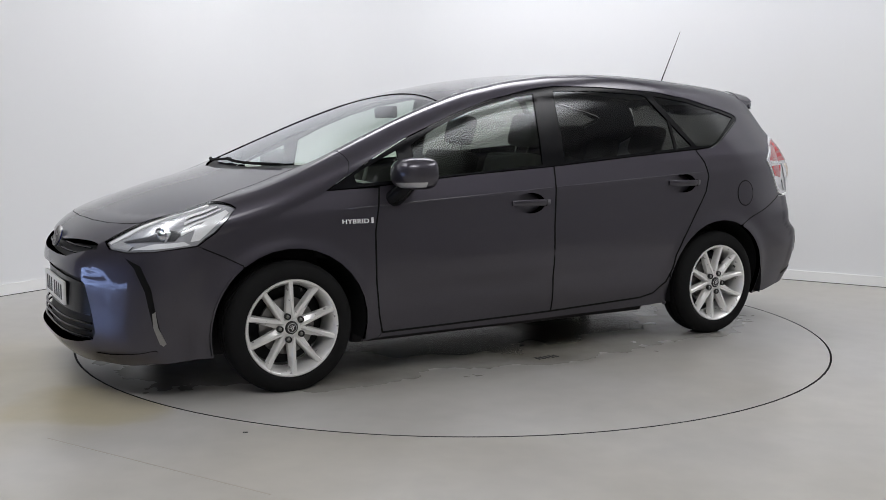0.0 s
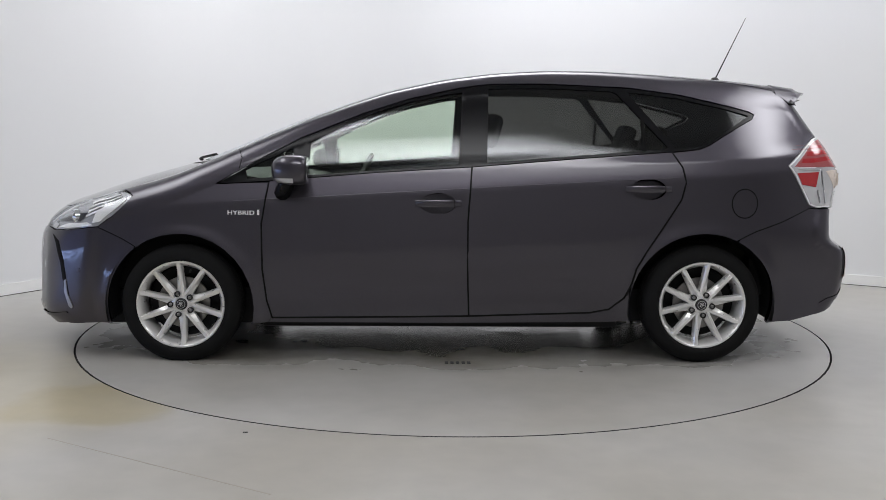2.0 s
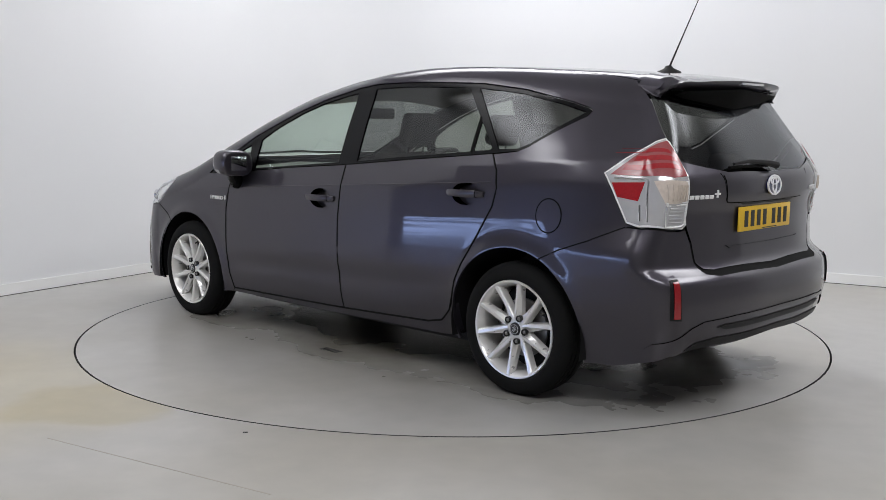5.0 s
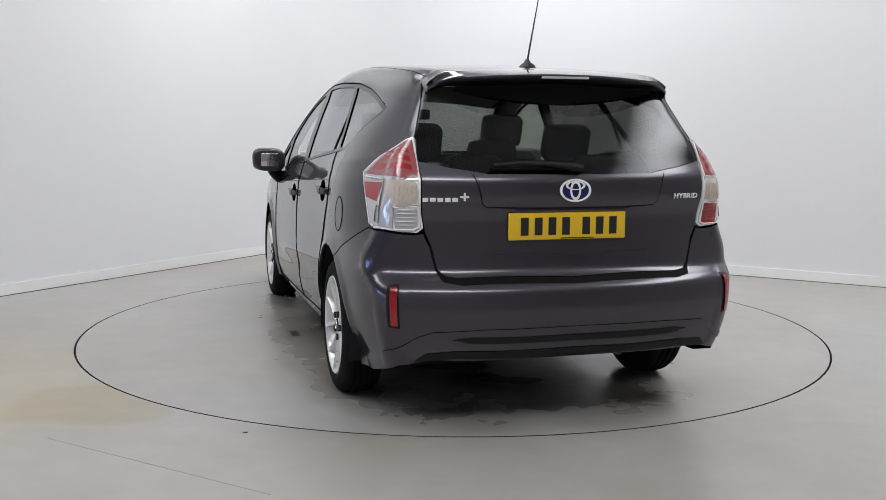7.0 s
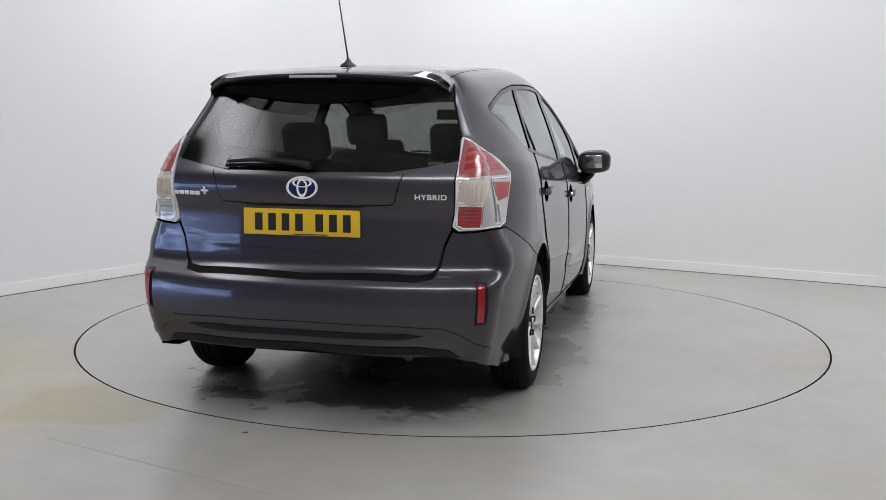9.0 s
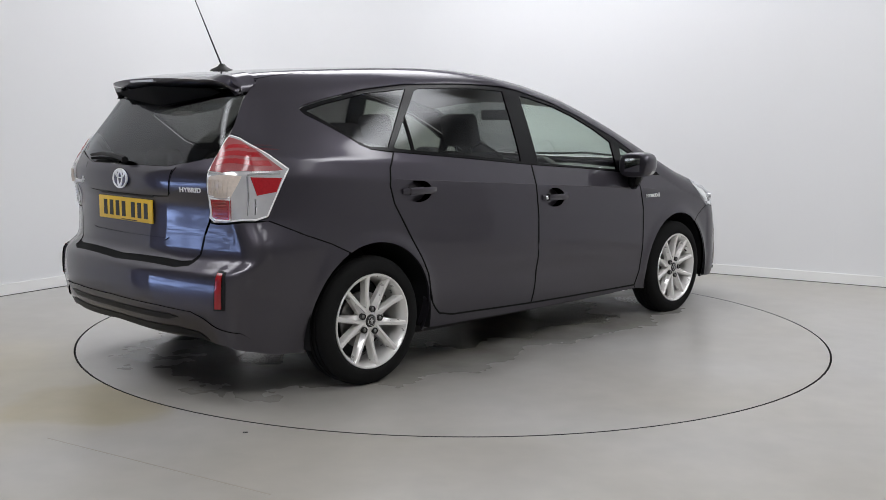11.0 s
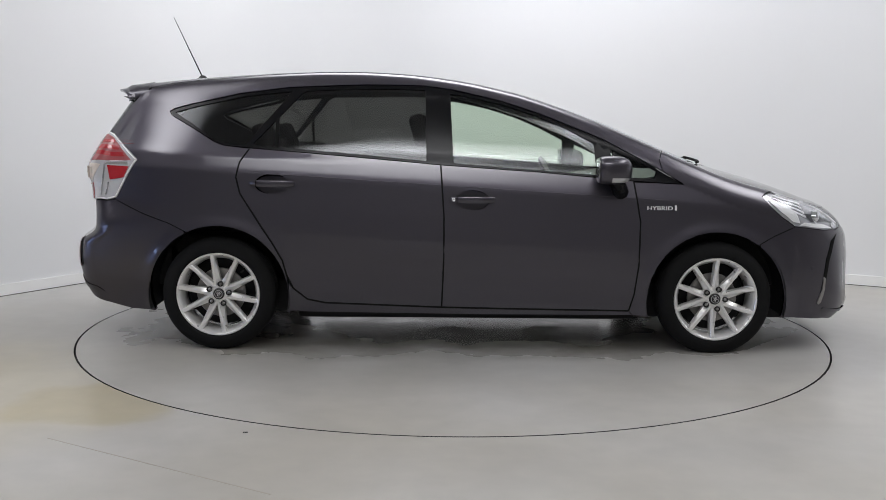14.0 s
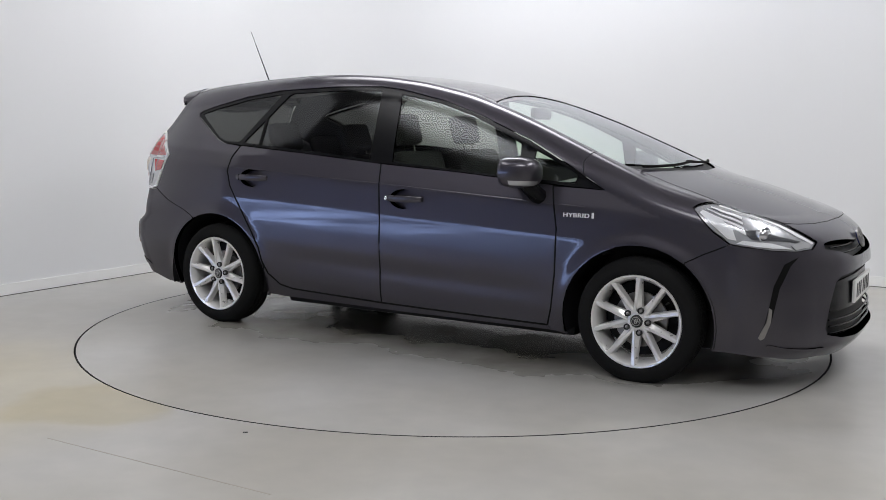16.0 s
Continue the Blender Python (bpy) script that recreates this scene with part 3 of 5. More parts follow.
def build_wheel(x, y, side, turned, name_label):
    """One wheel; its face looks along side * y."""
    hub = new("wheel")
    hub.location = (x, y, 0.306 if x > 0 else 0.314)
    hub.rotation_euler = (0, radians(turned), 0 if side > 0 else math.pi)
    tagged(hub, name_label)
    prof = [(0.222, -0.175), (0.255, -0.185), (0.295, -0.180), (0.314, -0.160), (0.3175, -0.135), (0.3175, -0.118), (0.311, -0.117), (0.311, -0.110), (0.318, -0.109),
            (0.319, -0.085), (0.312, -0.084), (0.312, -0.077), (0.319, -0.076), (0.318, -0.055), (0.311, -0.054), (0.311, -0.047), (0.3175, -0.046), (0.315, -0.030), (0.305, -0.012), (0.290, -0.001), (0.262, 0.006), (0.245, 0.004), (0.236, 0.000),
            (0.232, -0.008), (0.226, -0.02)]
    part("tyre", bm_from(*lathe(prof, 72)), RUBBER, hub, "black road tyre")
    rim = [(0.214, -0.17), (0.200, -0.12), (0.202, -0.045), (0.211, -0.022), (0.218, -0.006), (0.224, 0.001), (0.231, 0.002), (0.234, -0.003), (0.232, -0.012)]
    part("rim", bm_from(*lathe(rim, 72)), SILVER, hub, "silver alloy rim")
    part("brake_disc", bm_from(*lathe([(0.06, -0.10), (0.062, -0.085), (0.07, -0.082), (0.138, -0.082), (0.139, -0.095), (0.07, -0.097)], 48)), STEEL, hub, "bare steel brake disc")
    part("backing_plate", bm_from(*lathe([(0.001, -0.135), (0.19, -0.135), (0.192, -0.14)], 48)), BLACK, hub, "dark backing plate")
    part("hub_face", bm_from(*lathe([(0.030, -0.030), (0.033, -0.019), (0.042, -0.020), (0.060, -0.030), (0.070, -0.034), (0.074, -0.045), (0.074, -0.07)], 48)), SILVER, hub)
    part("centre_cap", bm_from(*lathe([(0.001, -0.012), (0.022, -0.013), (0.030, -0.017), (0.032, -0.03)], 32)), INK, hub, "black centre cap")
    bm = bm_from(*lathe([(0.019, -0.013), (0.020, -0.0105), (0.0225, -0.0105), (0.0235, -0.014)], 32))
    for h in (-0.4, 0.4):
        block(bm, (-0.0022 + 0.010 * h, -0.014, -0.012), (0.0022 + 0.010 * h, -0.0105, 0.014))
    block(bm, (-0.014, -0.014, 0.002), (0.014, -0.0105, 0.006))
    part("cap_emblem", bm, CHROME, hub, "silver ring emblem")
    # ten slim spokes; each pair frames a wheel nut and widens into a lower facet beside it
    data = None
    for i in range(10):
        k, odd = divmod(i, 2)
        a = radians(90 + 72 * k)
        if i < 2:
            sg = 1 if odd else -1
            root = Vector((0.046 * math.cos(sg * 0.60), 0, 0.046 * math.sin(sg * 0.60)))
            tip = Vector((0.222 * math.cos(sg * 0.314), 0, 0.222 * math.sin(sg * 0.314)))
            d = (tip - root).normalized()
            e = Vector((-d.z, 0, d.x)) * sg
            verts, faces = [], []
            rows = 9
            for q in range(rows):
                t = q / (rows - 1)
                p = root.lerp(tip, t)
                hw = 0.0085 + 0.0045 * t ** 1.5
                web = 0.027 * (1 - t) ** 1.2
                y0 = -0.020 + 0.018 * t ** 1.4
                for w, dy in ((hw + 0.004, -0.040), (hw, -0.006), (hw * 0.55, 0.0), (-hw * 0.7, 0.001), (-hw, -0.004), (-hw - web, -0.014 - 0.004 * t), (-hw - web - 0.002, -0.040)):
                    verts.append(p + e * w + Vector((0, y0 + dy, 0)))
            for q in range(rows - 1):
                for z in range(6):
                    faces.append((q * 7 + z, q * 7 + z + 1, q * 7 + 8 + z, q * 7 + 7 + z))
            ob = part("spoke", bm_from(verts, faces), SILVER, hub, "", 25)
            data = (data or []) + [ob.data]
        else:
            ob = new("spoke", data[odd])
            ob.parent = hub
        ob.rotation_euler = (0, -a, 0)
    nut = None
    for i in range(5):
        a = radians(90 + 72 * i)
        if nut is None:
            v, f = lathe([(0.0155, -0.030), (0.0155, -0.012), (0.0135, -0.0105), (0.0125, -0.0115), (0.0115, -0.024), (0.001, -0.025)], 16)
            ob = part("nut_recess", bm_from(v, f), INK, hub, "dark wheel nut recess")
            v, f = lathe([(0.0095, -0.030), (0.009, -0.014), (0.006, -0.0115), (0.001, -0.011)], 6)
            ob2 = part("wheel_nut", bm_from(v, f), STEEL, hub, "steel wheel nut")
            nut = (ob.data, ob2.data)
        else:
            ob, ob2 = new("nut_recess", nut[0]), new("wheel_nut", nut[1])
            ob.parent = ob2.parent = hub
        ob.location = ob2.location = (0.058 * math.cos(a), 0.0, 0.058 * math.sin(a))
    v, f = tube([(0.19 * math.cos(2.2), -0.03, 0.19 * math.sin(2.2)), (0.178 * math.cos(2.2), -0.012, 0.178 * math.sin(2.2))], 0.0045, 8)
    part("valve", bm_from(v, f), INK, hub)
    return hub


def text_mesh(body, size, depth, mat, m, parent, name, label="", squeeze=1.0):
    cu = bpy.data.curves.new(name, "FONT")
    cu.body, cu.size, cu.extrude, cu.align_x, cu.align_y = body, size, depth, "CENTER", "CENTER"
    cu.space_character = 1.08
    cu.offset = size * 0.014
    tmp = new("tmp_text", cu)
    bpy.context.view_layer.update()
    me = bpy.data.meshes.new_from_object(tmp.evaluated_get(bpy.context.evaluated_depsgraph_get()))
    bpy.data.objects.remove(tmp)
    me.transform(m @ Matrix.Diagonal((squeeze, 1, 1, 1)))
    me.materials.clear()
    me.materials.append(mat)
    ob = new(name, me)
    ob.parent = parent
    return tagged(ob, label)


def facing(P, out):
    """A pose at P whose z looks out and whose y is up."""
    z = Vector(out).normalized()
    x = Vector((0, 0, 1)).cross(z).normalized()
    y = z.cross(x)
    m = Matrix((x, y, z)).transposed().to_4x4()
    return Matrix.Translation(P) @ m


def normal_at(P):
    g = slope(np.array([P]))[0]
    return g / np.linalg.norm(g)


def build_car():
    car = new("car")
    tagged(car, "dark grey metallic hybrid estate car standing on the turntable", "car")

    # ---- skin panels, front to back ----
    hood = whole(HOOD_FRONT + [T(1.73, 0.685)] + HOOD_SIDE[1:] + [T(1.38, 0.45), T(1.45, 0.25), T(1.48, 0.0)])
    skin_panel("bonnet", hood, "roll", PAINT, car)
    cowl = whole([T(1.477, 0.0), T(1.447, 0.25), T(1.377, 0.45), T(1.287, 0.655), T(1.225, 0.652), T(1.32, 0.45), T(1.385, 0.25), T(1.41, 0.0)])
    skin_panel("cowl", cowl, "roll", BLACK, car, "black plastic scuttle panel", offset=-0.012)
    screen = whole([T(1.41, 0.0), T(1.385, 0.25), T(1.32, 0.45), *SCREEN_EDGE, T(0.415, 0.40), T(0.39, 0.2), T(0.38, 0.0)])
    skin_panel("windscreen", screen, "roll", GLASS_SCREEN, car, "clear laminated windscreen", offset=-0.004, flange=0.004, blur=0.03)
    roof = whole([T(0.38, 0.0), T(0.39, 0.2), T(0.415, 0.40), *ROOF_EDGE, T(-1.87, 0.3), T(-1.875, 0.0)])
    skin_panel("roof", roof, "roll", PAINT, car)
    lining = whole([T(0.36, 0.0), T(0.37, 0.2), T(0.39, 0.40), T(0.40, 0.53), T(0.1, 0.525), T(-0.6, 0.52), T(-1.2, 0.51), T(-1.7, 0.49), T(-1.84, 0.47), T(-1.85, 0.0)])
    skin_panel("headlining", lining, "roll", LINING, car, "pale beige cloth headlining", offset=-0.035, gap=0.0, flange=0, step=0.06)

    nose = whole([N(0.0, 0.16), N(0.3, 0.165), N(0.55, 0.175), S(2.02, 0.188), S(1.9, 0.196), *arch(1.39, -15, 52), *BUMPER_SEAM_F,
                  *LAMP_LOW[::-1], *LAMP_TOP[:3], *HOOD_FRONT[3::-1]])
    slot = whole([N(0.0, 0.705), N(0.15, 0.705), N(0.46, 0.722), N(0.515, 0.715), N(0.53, 0.690), N(0.30, 0.640), N(0.15, 0.634), N(0.0, 0.633)])
    mouth = whole([N(0.0, 0.575), N(0.26, 0.572), N(0.46, 0.553), N(0.50, 0.53), N(0.535, 0.44), N(0.575, 0.32), N(0.56, 0.285), N(0.46, 0.262), N(0.30, 0.25), N(0.0, 0.248)])
    bumper = skin_panel("front_bumper", nose, "nose", PAINT, car, "", holes=(slot, mouth), hole_flange=0.05)
    skin_panel("upper_grille", slot, "nose", BLACK, bumper, "black upper grille slot", offset=-0.04, gap=-0.01, flange=0)
    skin_panel("lower_grille", mouth, "nose", BLACK, bumper, "black lower grille backing", offset=-0.048, gap=-0.01, flange=0)
    surround = whole([N(0.0, 0.540), N(0.28, 0.538), N(0.44, 0.528), N(0.475, 0.505), N(0.515, 0.41), N(0.50, 0.385), N(0.0, 0.385)])
    skin_panel("number_plate_mount", surround, "nose", GLOSSBLACK, bumper, "gloss black grille panel", offset=-0.032, gap=0, flange=0.015)
    for z in (0.285, 0.318, 0.350):
        pts = [N(y, z) - np.array([0.022, 0, 0]) for y in np.linspace(-0.52, 0.52, 25)]
        part("grille_slat", bm_from(*tube(pts, 0.006, 6)), GLOSSBLACK, bumper)
    for z in (0.66, 0.69):
        pts = [N(y, z) - np.array([0.022, 0, 0]) for y in np.linspace(-0.46, 0.46, 25)]
        part("grille_slat", bm_from(*tube(pts, 0.005, 6)), GLOSSBLACK, bumper)
    for mir in (False, True):
        vent = [N(0.685, 0.662), N(0.70, 0.655), S(2.055, 0.63), S(2.02, 0.53), S(2.005, 0.42), S(1.975, 0.275), S(1.985, 0.275), S(2.018, 0.36), S(2.028, 0.42), S(2.044, 0.52), S(2.078, 0.62)]
        skin_panel("corner_vent", vent, "nose", SEALBLACK, bumper, "black vertical corner vent", offset=0.002, gap=0, mirror=mir)
        drl = [S(2.006, 0.43), S(1.998, 0.36), S(1.966, 0.285), S(1.978, 0.275), S(1.992, 0.285), S(2.016, 0.36), S(2.018, 0.42)]
        skin_panel("daytime_lamp", drl, "nose", STEEL, bumper, "slim clear daytime running lamp", offset=0.006, gap=0, mirror=mir, step=0.02)
        lip = [N(0.56, 0.215), S(2.06, 0.225), S(2.0, 0.245), S(2.01, 0.255), S(2.07, 0.24), N(0.57, 0.228)]
        skin_panel("bumper_crease", lip, "nose", PAINT, bumper, offset=0.006, gap=0, mirror=mir, step=0.02)
    # plate and badge
    P = N(0, 0.455)
    bm = bmesh.new()
    block(bm, (P[0] - 0.034, -0.26, 0.40), (P[0] - 0.020, 0.26, 0.511), 0.003)
    fp = part("front_number_plate", bm, WHITEPLATE, bumper, "white plate with black bars")
    for k in range(7):
        yy = 0.205 - 0.06 * k - (0.03 if k > 3 else 0)
        bm = bmesh.new()
        block(bm, (P[0] - 0.0205, yy - 0.016, 0.420), (P[0] - 0.0185, yy + 0.016, 0.491))
        part("plate_bar", bm, INK, fp)
    P = N(0, 0.705)
    emblem("front_emblem", facing(Vector(P) + Vector((0.006, 0, 0)), (1, 0, 0.35)), 0.072, 0.052, bumper, STEEL)

    for mir in (False, True):
        fender = [DOOR_FRONT[0], *DOOR_FRONT[1:], BELT_LINE[1], BELT_LINE[0], S(1.075, 1.016), S(1.06, 1.08), T(1.09, 0.664), T(1.215, 0.664), *HOOD_SIDE[::-1], LAMP_BACK[3], LAMP_BACK[2], LAMP_BACK[1], LAMP_BACK[0], LAMP_LOW[-1],
                  *BUMPER_SEAM_F[::-1], *arch(1.39, 54, 192), S(1.02, 0.20), S(0.93, 0.208)]
        skin_panel("front_wing", fender, "roll", PAINT, car, mirror=mir, step=0.018)
        door = [*DOOR_FRONT, *BELT_LINE[2:5], *B_SEAM[::-1][1:]]
        cups = [[S(xm + 0.094 * math.cos(t), z + 0.001 + 0.055 * math.sin(t)) for t in np.linspace(0, 2 * math.pi, 25)[:-1]] for xm, z in HANDLES]
        d1 = skin_panel("front_door", door, "roll", PAINT, car, mirror=mir, holes=(cups[0],), hole_flange=0.052, step=0.017)
        skin_panel("door_trim", door, "roll", TRIM, d1, "dark inner door trim", offset=-0.06, gap=0.02, flange=0, step=0.08, mirror=mir)
        door2 = [*B_SEAM, *BELT_LINE[5:7], *DOOR_REAR[::-1]]
        d2 = skin_panel("rear_door", door2, "roll", PAINT, car, mirror=mir, holes=(cups[1],), hole_flange=0.052, step=0.017)
        skin_panel("door_trim", door2, "roll", TRIM, d2, "dark inner door trim", offset=-0.06, gap=0.02, flange=0, step=0.08, mirror=mir)
        sill = [S(0.93, 0.208), DOOR_FRONT[0], B_SEAM[0], *DOOR_REAR[:3], S(-1.0, 0.38), S(-1.002, 0.215), S(-0.9, 0.208), S(0, 0.203)]
        skin_panel("sill", sill, "roll", PAINT, car, mirror=mir, flange=0.05)
        quarter = [*SCREEN_EDGE[1:], *ROOF_EDGE[1:], R(0.535, 1.46), R(0.575, 1.36), R(0.61, 1.26), TAIL_IN[0], S(-2.015, 1.207), *TAIL_OUT[::-1], *BUMPER_SEAM_R,
                   *arch(-1.39, 115, -16, n=24), S(-1.0, 0.2), S(-1.0, 0.33), *DOOR_REAR[3:], BELT_LINE[7], *QUARTER_TIP, *WINDOW_TOP,
                   S(1.075, 1.015), S(1.06, 1.08)]
        q_frame = skin_panel("side_frame", quarter, "roll", PAINT, car, mirror=mir, step=0.017, blur=0.012)
        glassband = [*BELT_LINE, *QUARTER_TIP, *WINDOW_TOP]
        g1 = [S(0.71, 0.995), S(0.70, 1.165), S(0.55, 1.245), S(0.36, 1.325), S(0.18, 1.382), S(-0.02, 1.425), S(-0.105, 1.437), S(-0.085, 1.055), S(0.3, 1.025)]
        g0 = [S(1.03, 0.975), S(1.04, 1.015), S(0.97, 1.055), S(0.79, 1.135), S(0.775, 0.99)]
        g2 = [S(-0.235, 1.065), S(-0.245, 1.458), S(-0.5, 1.463), S(-0.905, 1.450), S(-0.94, 1.435), S(-1.06, 1.302), S(-1.195, 1.155), S(-1.18, 1.145), S(-0.6, 1.098)]
        g3 = [S(-0.995, 1.446), S(-1.27, 1.415), S(-1.53, 1.36), S(-1.655, 1.325), S(-1.42, 1.18), S(-1.35, 1.155), S(-1.235, 1.152)]
        band = skin_panel("window_surround", glassband, "roll", GLOSSBLACK, car, "gloss black window surround", holes=(g0, g1, g2, g3), offset=-0.004, gap=0.004, hole_flange=0.012, mirror=mir)
        skin_panel("quarter_light", g0, "roll", GLASS_FRONT, band, "small clear front quarter light", offset=-0.009, gap=-0.003, flange=0, blur=0.03, step=0.015, mirror=mir)
        skin_panel("front_window", g1, "roll", GLASS_FRONT, band, "lightly tinted front side window", offset=-0.009, gap=-0.003, flange=0, blur=0.03, step=0.015, mirror=mir)
        skin_panel("rear_window", g2, "roll", GLASS_DARK, band, "dark privacy rear side window", offset=-0.009, gap=-0.003, flange=0, blur=0.03, step=0.015, mirror=mir)
        skin_panel("rear_quarter_window", g3, "roll", GLASS_DARK, band, "dark privacy rear quarter window", offset=-0.009, gap=-0.003, flange=0, blur=0.03, step=0.015, mirror=mir)
        for line, dn, up in ((BELT_LINE, 0.022, 0.014), (WINDOW_TOP[1:5], 0.014, 0.012)):
            seal = [S(v[0], v[2] - dn) for v in line] + [S(v[0], v[2] + up) for v in line[::-1]]
            skin_panel("window_seal", seal, "roll", SEALBLACK, band, "black rubber window seal", offset=-0.018, gap=0, flange=0, mirror=mir)
        # upright divider of the rear door window
        post = [S(-1.058, 1.125), S(-1.058, 1.312), S(-1.076, 1.292), S(-1.076, 1.127)]
        skin_panel("window_divider", post, "roll", SEALBLACK, band, "slim black window divider", offset=-0.004, gap=0, flange=0.01, step=0.03, mirror=mir)
        # dark shut lines
        bottom = [DOOR_FRONT[0], S(0.5, 0.238), S(0.15, 0.241), B_SEAM[0], S(-0.45, 0.254), *DOOR_REAR[:8]]
        for line, thick in ((bottom, 0.0055), (DOOR_FRONT, 0.005), (B_SEAM, 0.005), (DOOR_REAR[7:], 0.005), (BUMPER_SEAM_F, 0.0034), (BUMPER_SEAM_R, 0.0034)):
            pts = []
            for p, q in zip(line[:-1], line[1:]):
                pts += [Vector(S(p[0] + (q[0] - p[0]) * t, p[2] + (q[2] - p[2]) * t)) for t in np.linspace(0, 1, 6)[:-1]]
            pts = [Vector((v.x, (v.y - 0.001) * (-1 if mir else 1), v.z)) for v in pts + [Vector(S(line[-1][0], line[-1][2]))]]
            part("shut_line", bm_from(*tube(pts, thick, 6)), SEALBLACK, q_frame, "dark shut gap between panels")
        # lamps
        lamp = [*LAMP_LOW, *LAMP_BACK, *LAMP_TOP[::-1]]
        hl = skin_panel("headlamp", lamp, "nose", REFLECTOR, car, "swept clear headlamp with projector lens", offset=-0.012, gap=0.004, flange=0, step=0.025, mirror=mir)
        skin_panel("lamp_cover", lamp, "nose", GLASS_LAMP, hl, "clear lamp cover", offset=0.0, gap=0.003, flange=0.012, step=0.025, mirror=mir)
        bezel = [N(0.62, 0.724), S(2.03, 0.738), S(1.965, 0.74), S(1.92, 0.742), S(1.895, 0.765), S(1.885, 0.788), S(1.93, 0.788), S(1.98, 0.775), S(2.03, 0.757), N(0.64, 0.738)]
        skin_panel("lamp_bezel", bezel, "nose", LAMPGREY, hl, "dark bezel round the projector", offset=-0.009, gap=0, flange=0.012, step=0.02, mirror=mir)
        low = [S(1.85, 0.722), S(1.93, 0.712), S(2.0, 0.705), N(0.69, 0.70), S(2.0, 0.728), S(1.93, 0.733), S(1.88, 0.738)]
        skin_panel("lamp_reflector", low, "nose", LETTER, hl, "bright lower reflector", offset=-0.007, gap=0, flange=0.012, step=0.02, mirror=mir)
        guide = [S(1.85, 0.735), S(1.83, 0.79), S(1.77, 0.835), S(1.68, 0.875), S(1.67, 0.862), S(1.74, 0.80), S(1.81, 0.74)]
        skin_panel("light_guide", guide, "nose", LETTER, hl, "white light guide", offset=-0.006, gap=0, flange=0.012, step=0.02, mirror=mir)
        strip = [N(0.57, 0.724), snap([(2.09, 0.61, 0.762)])[0], T(2.01, 0.645), T(1.95, 0.672), T(1.85, 0.70), T(1.74, 0.712), T(1.74, 0.735), T(1.85, 0.722), T(1.95, 0.692), T(2.0, 0.668), snap([(2.08, 0.63, 0.752)])[0], N(0.585, 0.718)]
        skin_panel("lamp_strip", strip, "nose", LETTER, hl, "bright upper light strip", offset=-0.006, gap=0, flange=0.01, step=0.02, mirror=mir)
        for k in range(4):
            x0, z0, x1, z1 = 1.89 - 0.01 * k, 0.765 + 0.024 * k, 1.675 + 0.012 * k, 0.858 + 0.010 * k
            fin = [S(x0 + (x1 - x0) * t, z0 + (z1 - z0) * t) for t in (0, 0.5, 1)] + [S(x0 + (x1 - x0) * t, z0 + (z1 - z0) * t + 0.011 - 0.006 * t) for t in (1, 0.5, 0)]
            skin_panel("reflector_fin", fin, "nose", LETTER, hl, "bright reflector fin", offset=-0.008, gap=0, flange=0.008, step=0.02, mirror=mir)
        turn = [N(0.575, 0.725), N(0.61, 0.705), N(0.68, 0.695), N(0.69, 0.715), N(0.63, 0.735)]
        skin_panel("indicator", turn, "nose", CLEARWHITE, hl, "ribbed clear indicator", offset=-0.007, gap=0, flange=0.01, step=0.015, mirror=mir)
        c = Vector(S(1.965, 0.762)) + Vector((-0.022, -0.022, 0))
        if mir:
            c.y = -c.y
        v, f = lathe([(0.040, 0.0), (0.040, 0.024), (0.036, 0.028), (0.032, 0.020), (0.028, 0.018), (0.022, 0.028), (0.012, 0.034), (0.001, 0.036)], 28)
        d = Vector((0.88, -0.47 if mir else 0.47, 0))
        m = Matrix.Translation(c) @ d.to_track_quat("Y", "Z").to_matrix().to_4x4()
        part("projector", bm_from([m @ p for p in v], f), CHROME, hl, "round chrome projector lens")
        tail = [*TAIL_IN, *TAIL_OUT]
        tl = skin_panel("tail_lamp", tail, "rear", LETTER, car, "clear and red wrap-round tail lamp", offset=0.004, gap=0.002, flange=0.03, step=0.03, mirror=mir)
        skin_panel("clear_lens", tail, "rear", CLEARWHITE, tl, "clear lens", offset=0.006, gap=0.010, flange=0.004, step=0.025, mirror=mir)
        top = [R(0.638, 1.195), R(0.64, 1.05), R(0.70, 1.045), R(0.76, 1.05), S(-1.93, 1.05), S(-1.872, 1.053), S(-1.912, 1.092), S(-2.0, 1.172)]
        skin_panel("stop_lens", top, "rear", PINKLENS, tl, "pale red upper lens", offset=0.0085, gap=0, flange=0.006, step=0.02, mirror=mir)
        for z0, z1 in ((1.072, 1.095), (1.108, 1.128), (1.142, 1.160)):
            x0 = -1.895 - (z0 - 1.06) * 0.95
            bar = [R(0.66, z1), R(0.66, z0), R(0.75, z0), S(-1.95, z0), S(x0 - 0.01, z0), S(x0 - 0.02, z1), R(0.73, z1)]
            skin_panel("lens_bar", bar, "rear", REDLENS, tl, "red light bar", offset=0.0095, gap=0, flange=0.002, step=0.02, mirror=mir)
        amber = [R(0.645, 1.03), R(0.64, 0.945), R(0.735, 0.94), R(0.745, 1.03)]
        skin_panel("indicator_lens", amber, "rear", AMBER, tl, "clear amber-ribbed indicator", offset=0.008, gap=0, flange=0.005, step=0.02, mirror=mir)
        rev = [R(0.64, 0.935), R(0.635, 0.85), R(0.66, 0.838), R(0.73, 0.84), R(0.735, 0.93)]
        skin_panel("fog_lens" if mir else "reversing_lens", rev, "rear", REDLENS if mir else CLEARWHITE, tl, "red rear fog lens" if mir else "clear reversing lens", offset=0.008, gap=0, flange=0.005, step=0.02, mirror=mir)
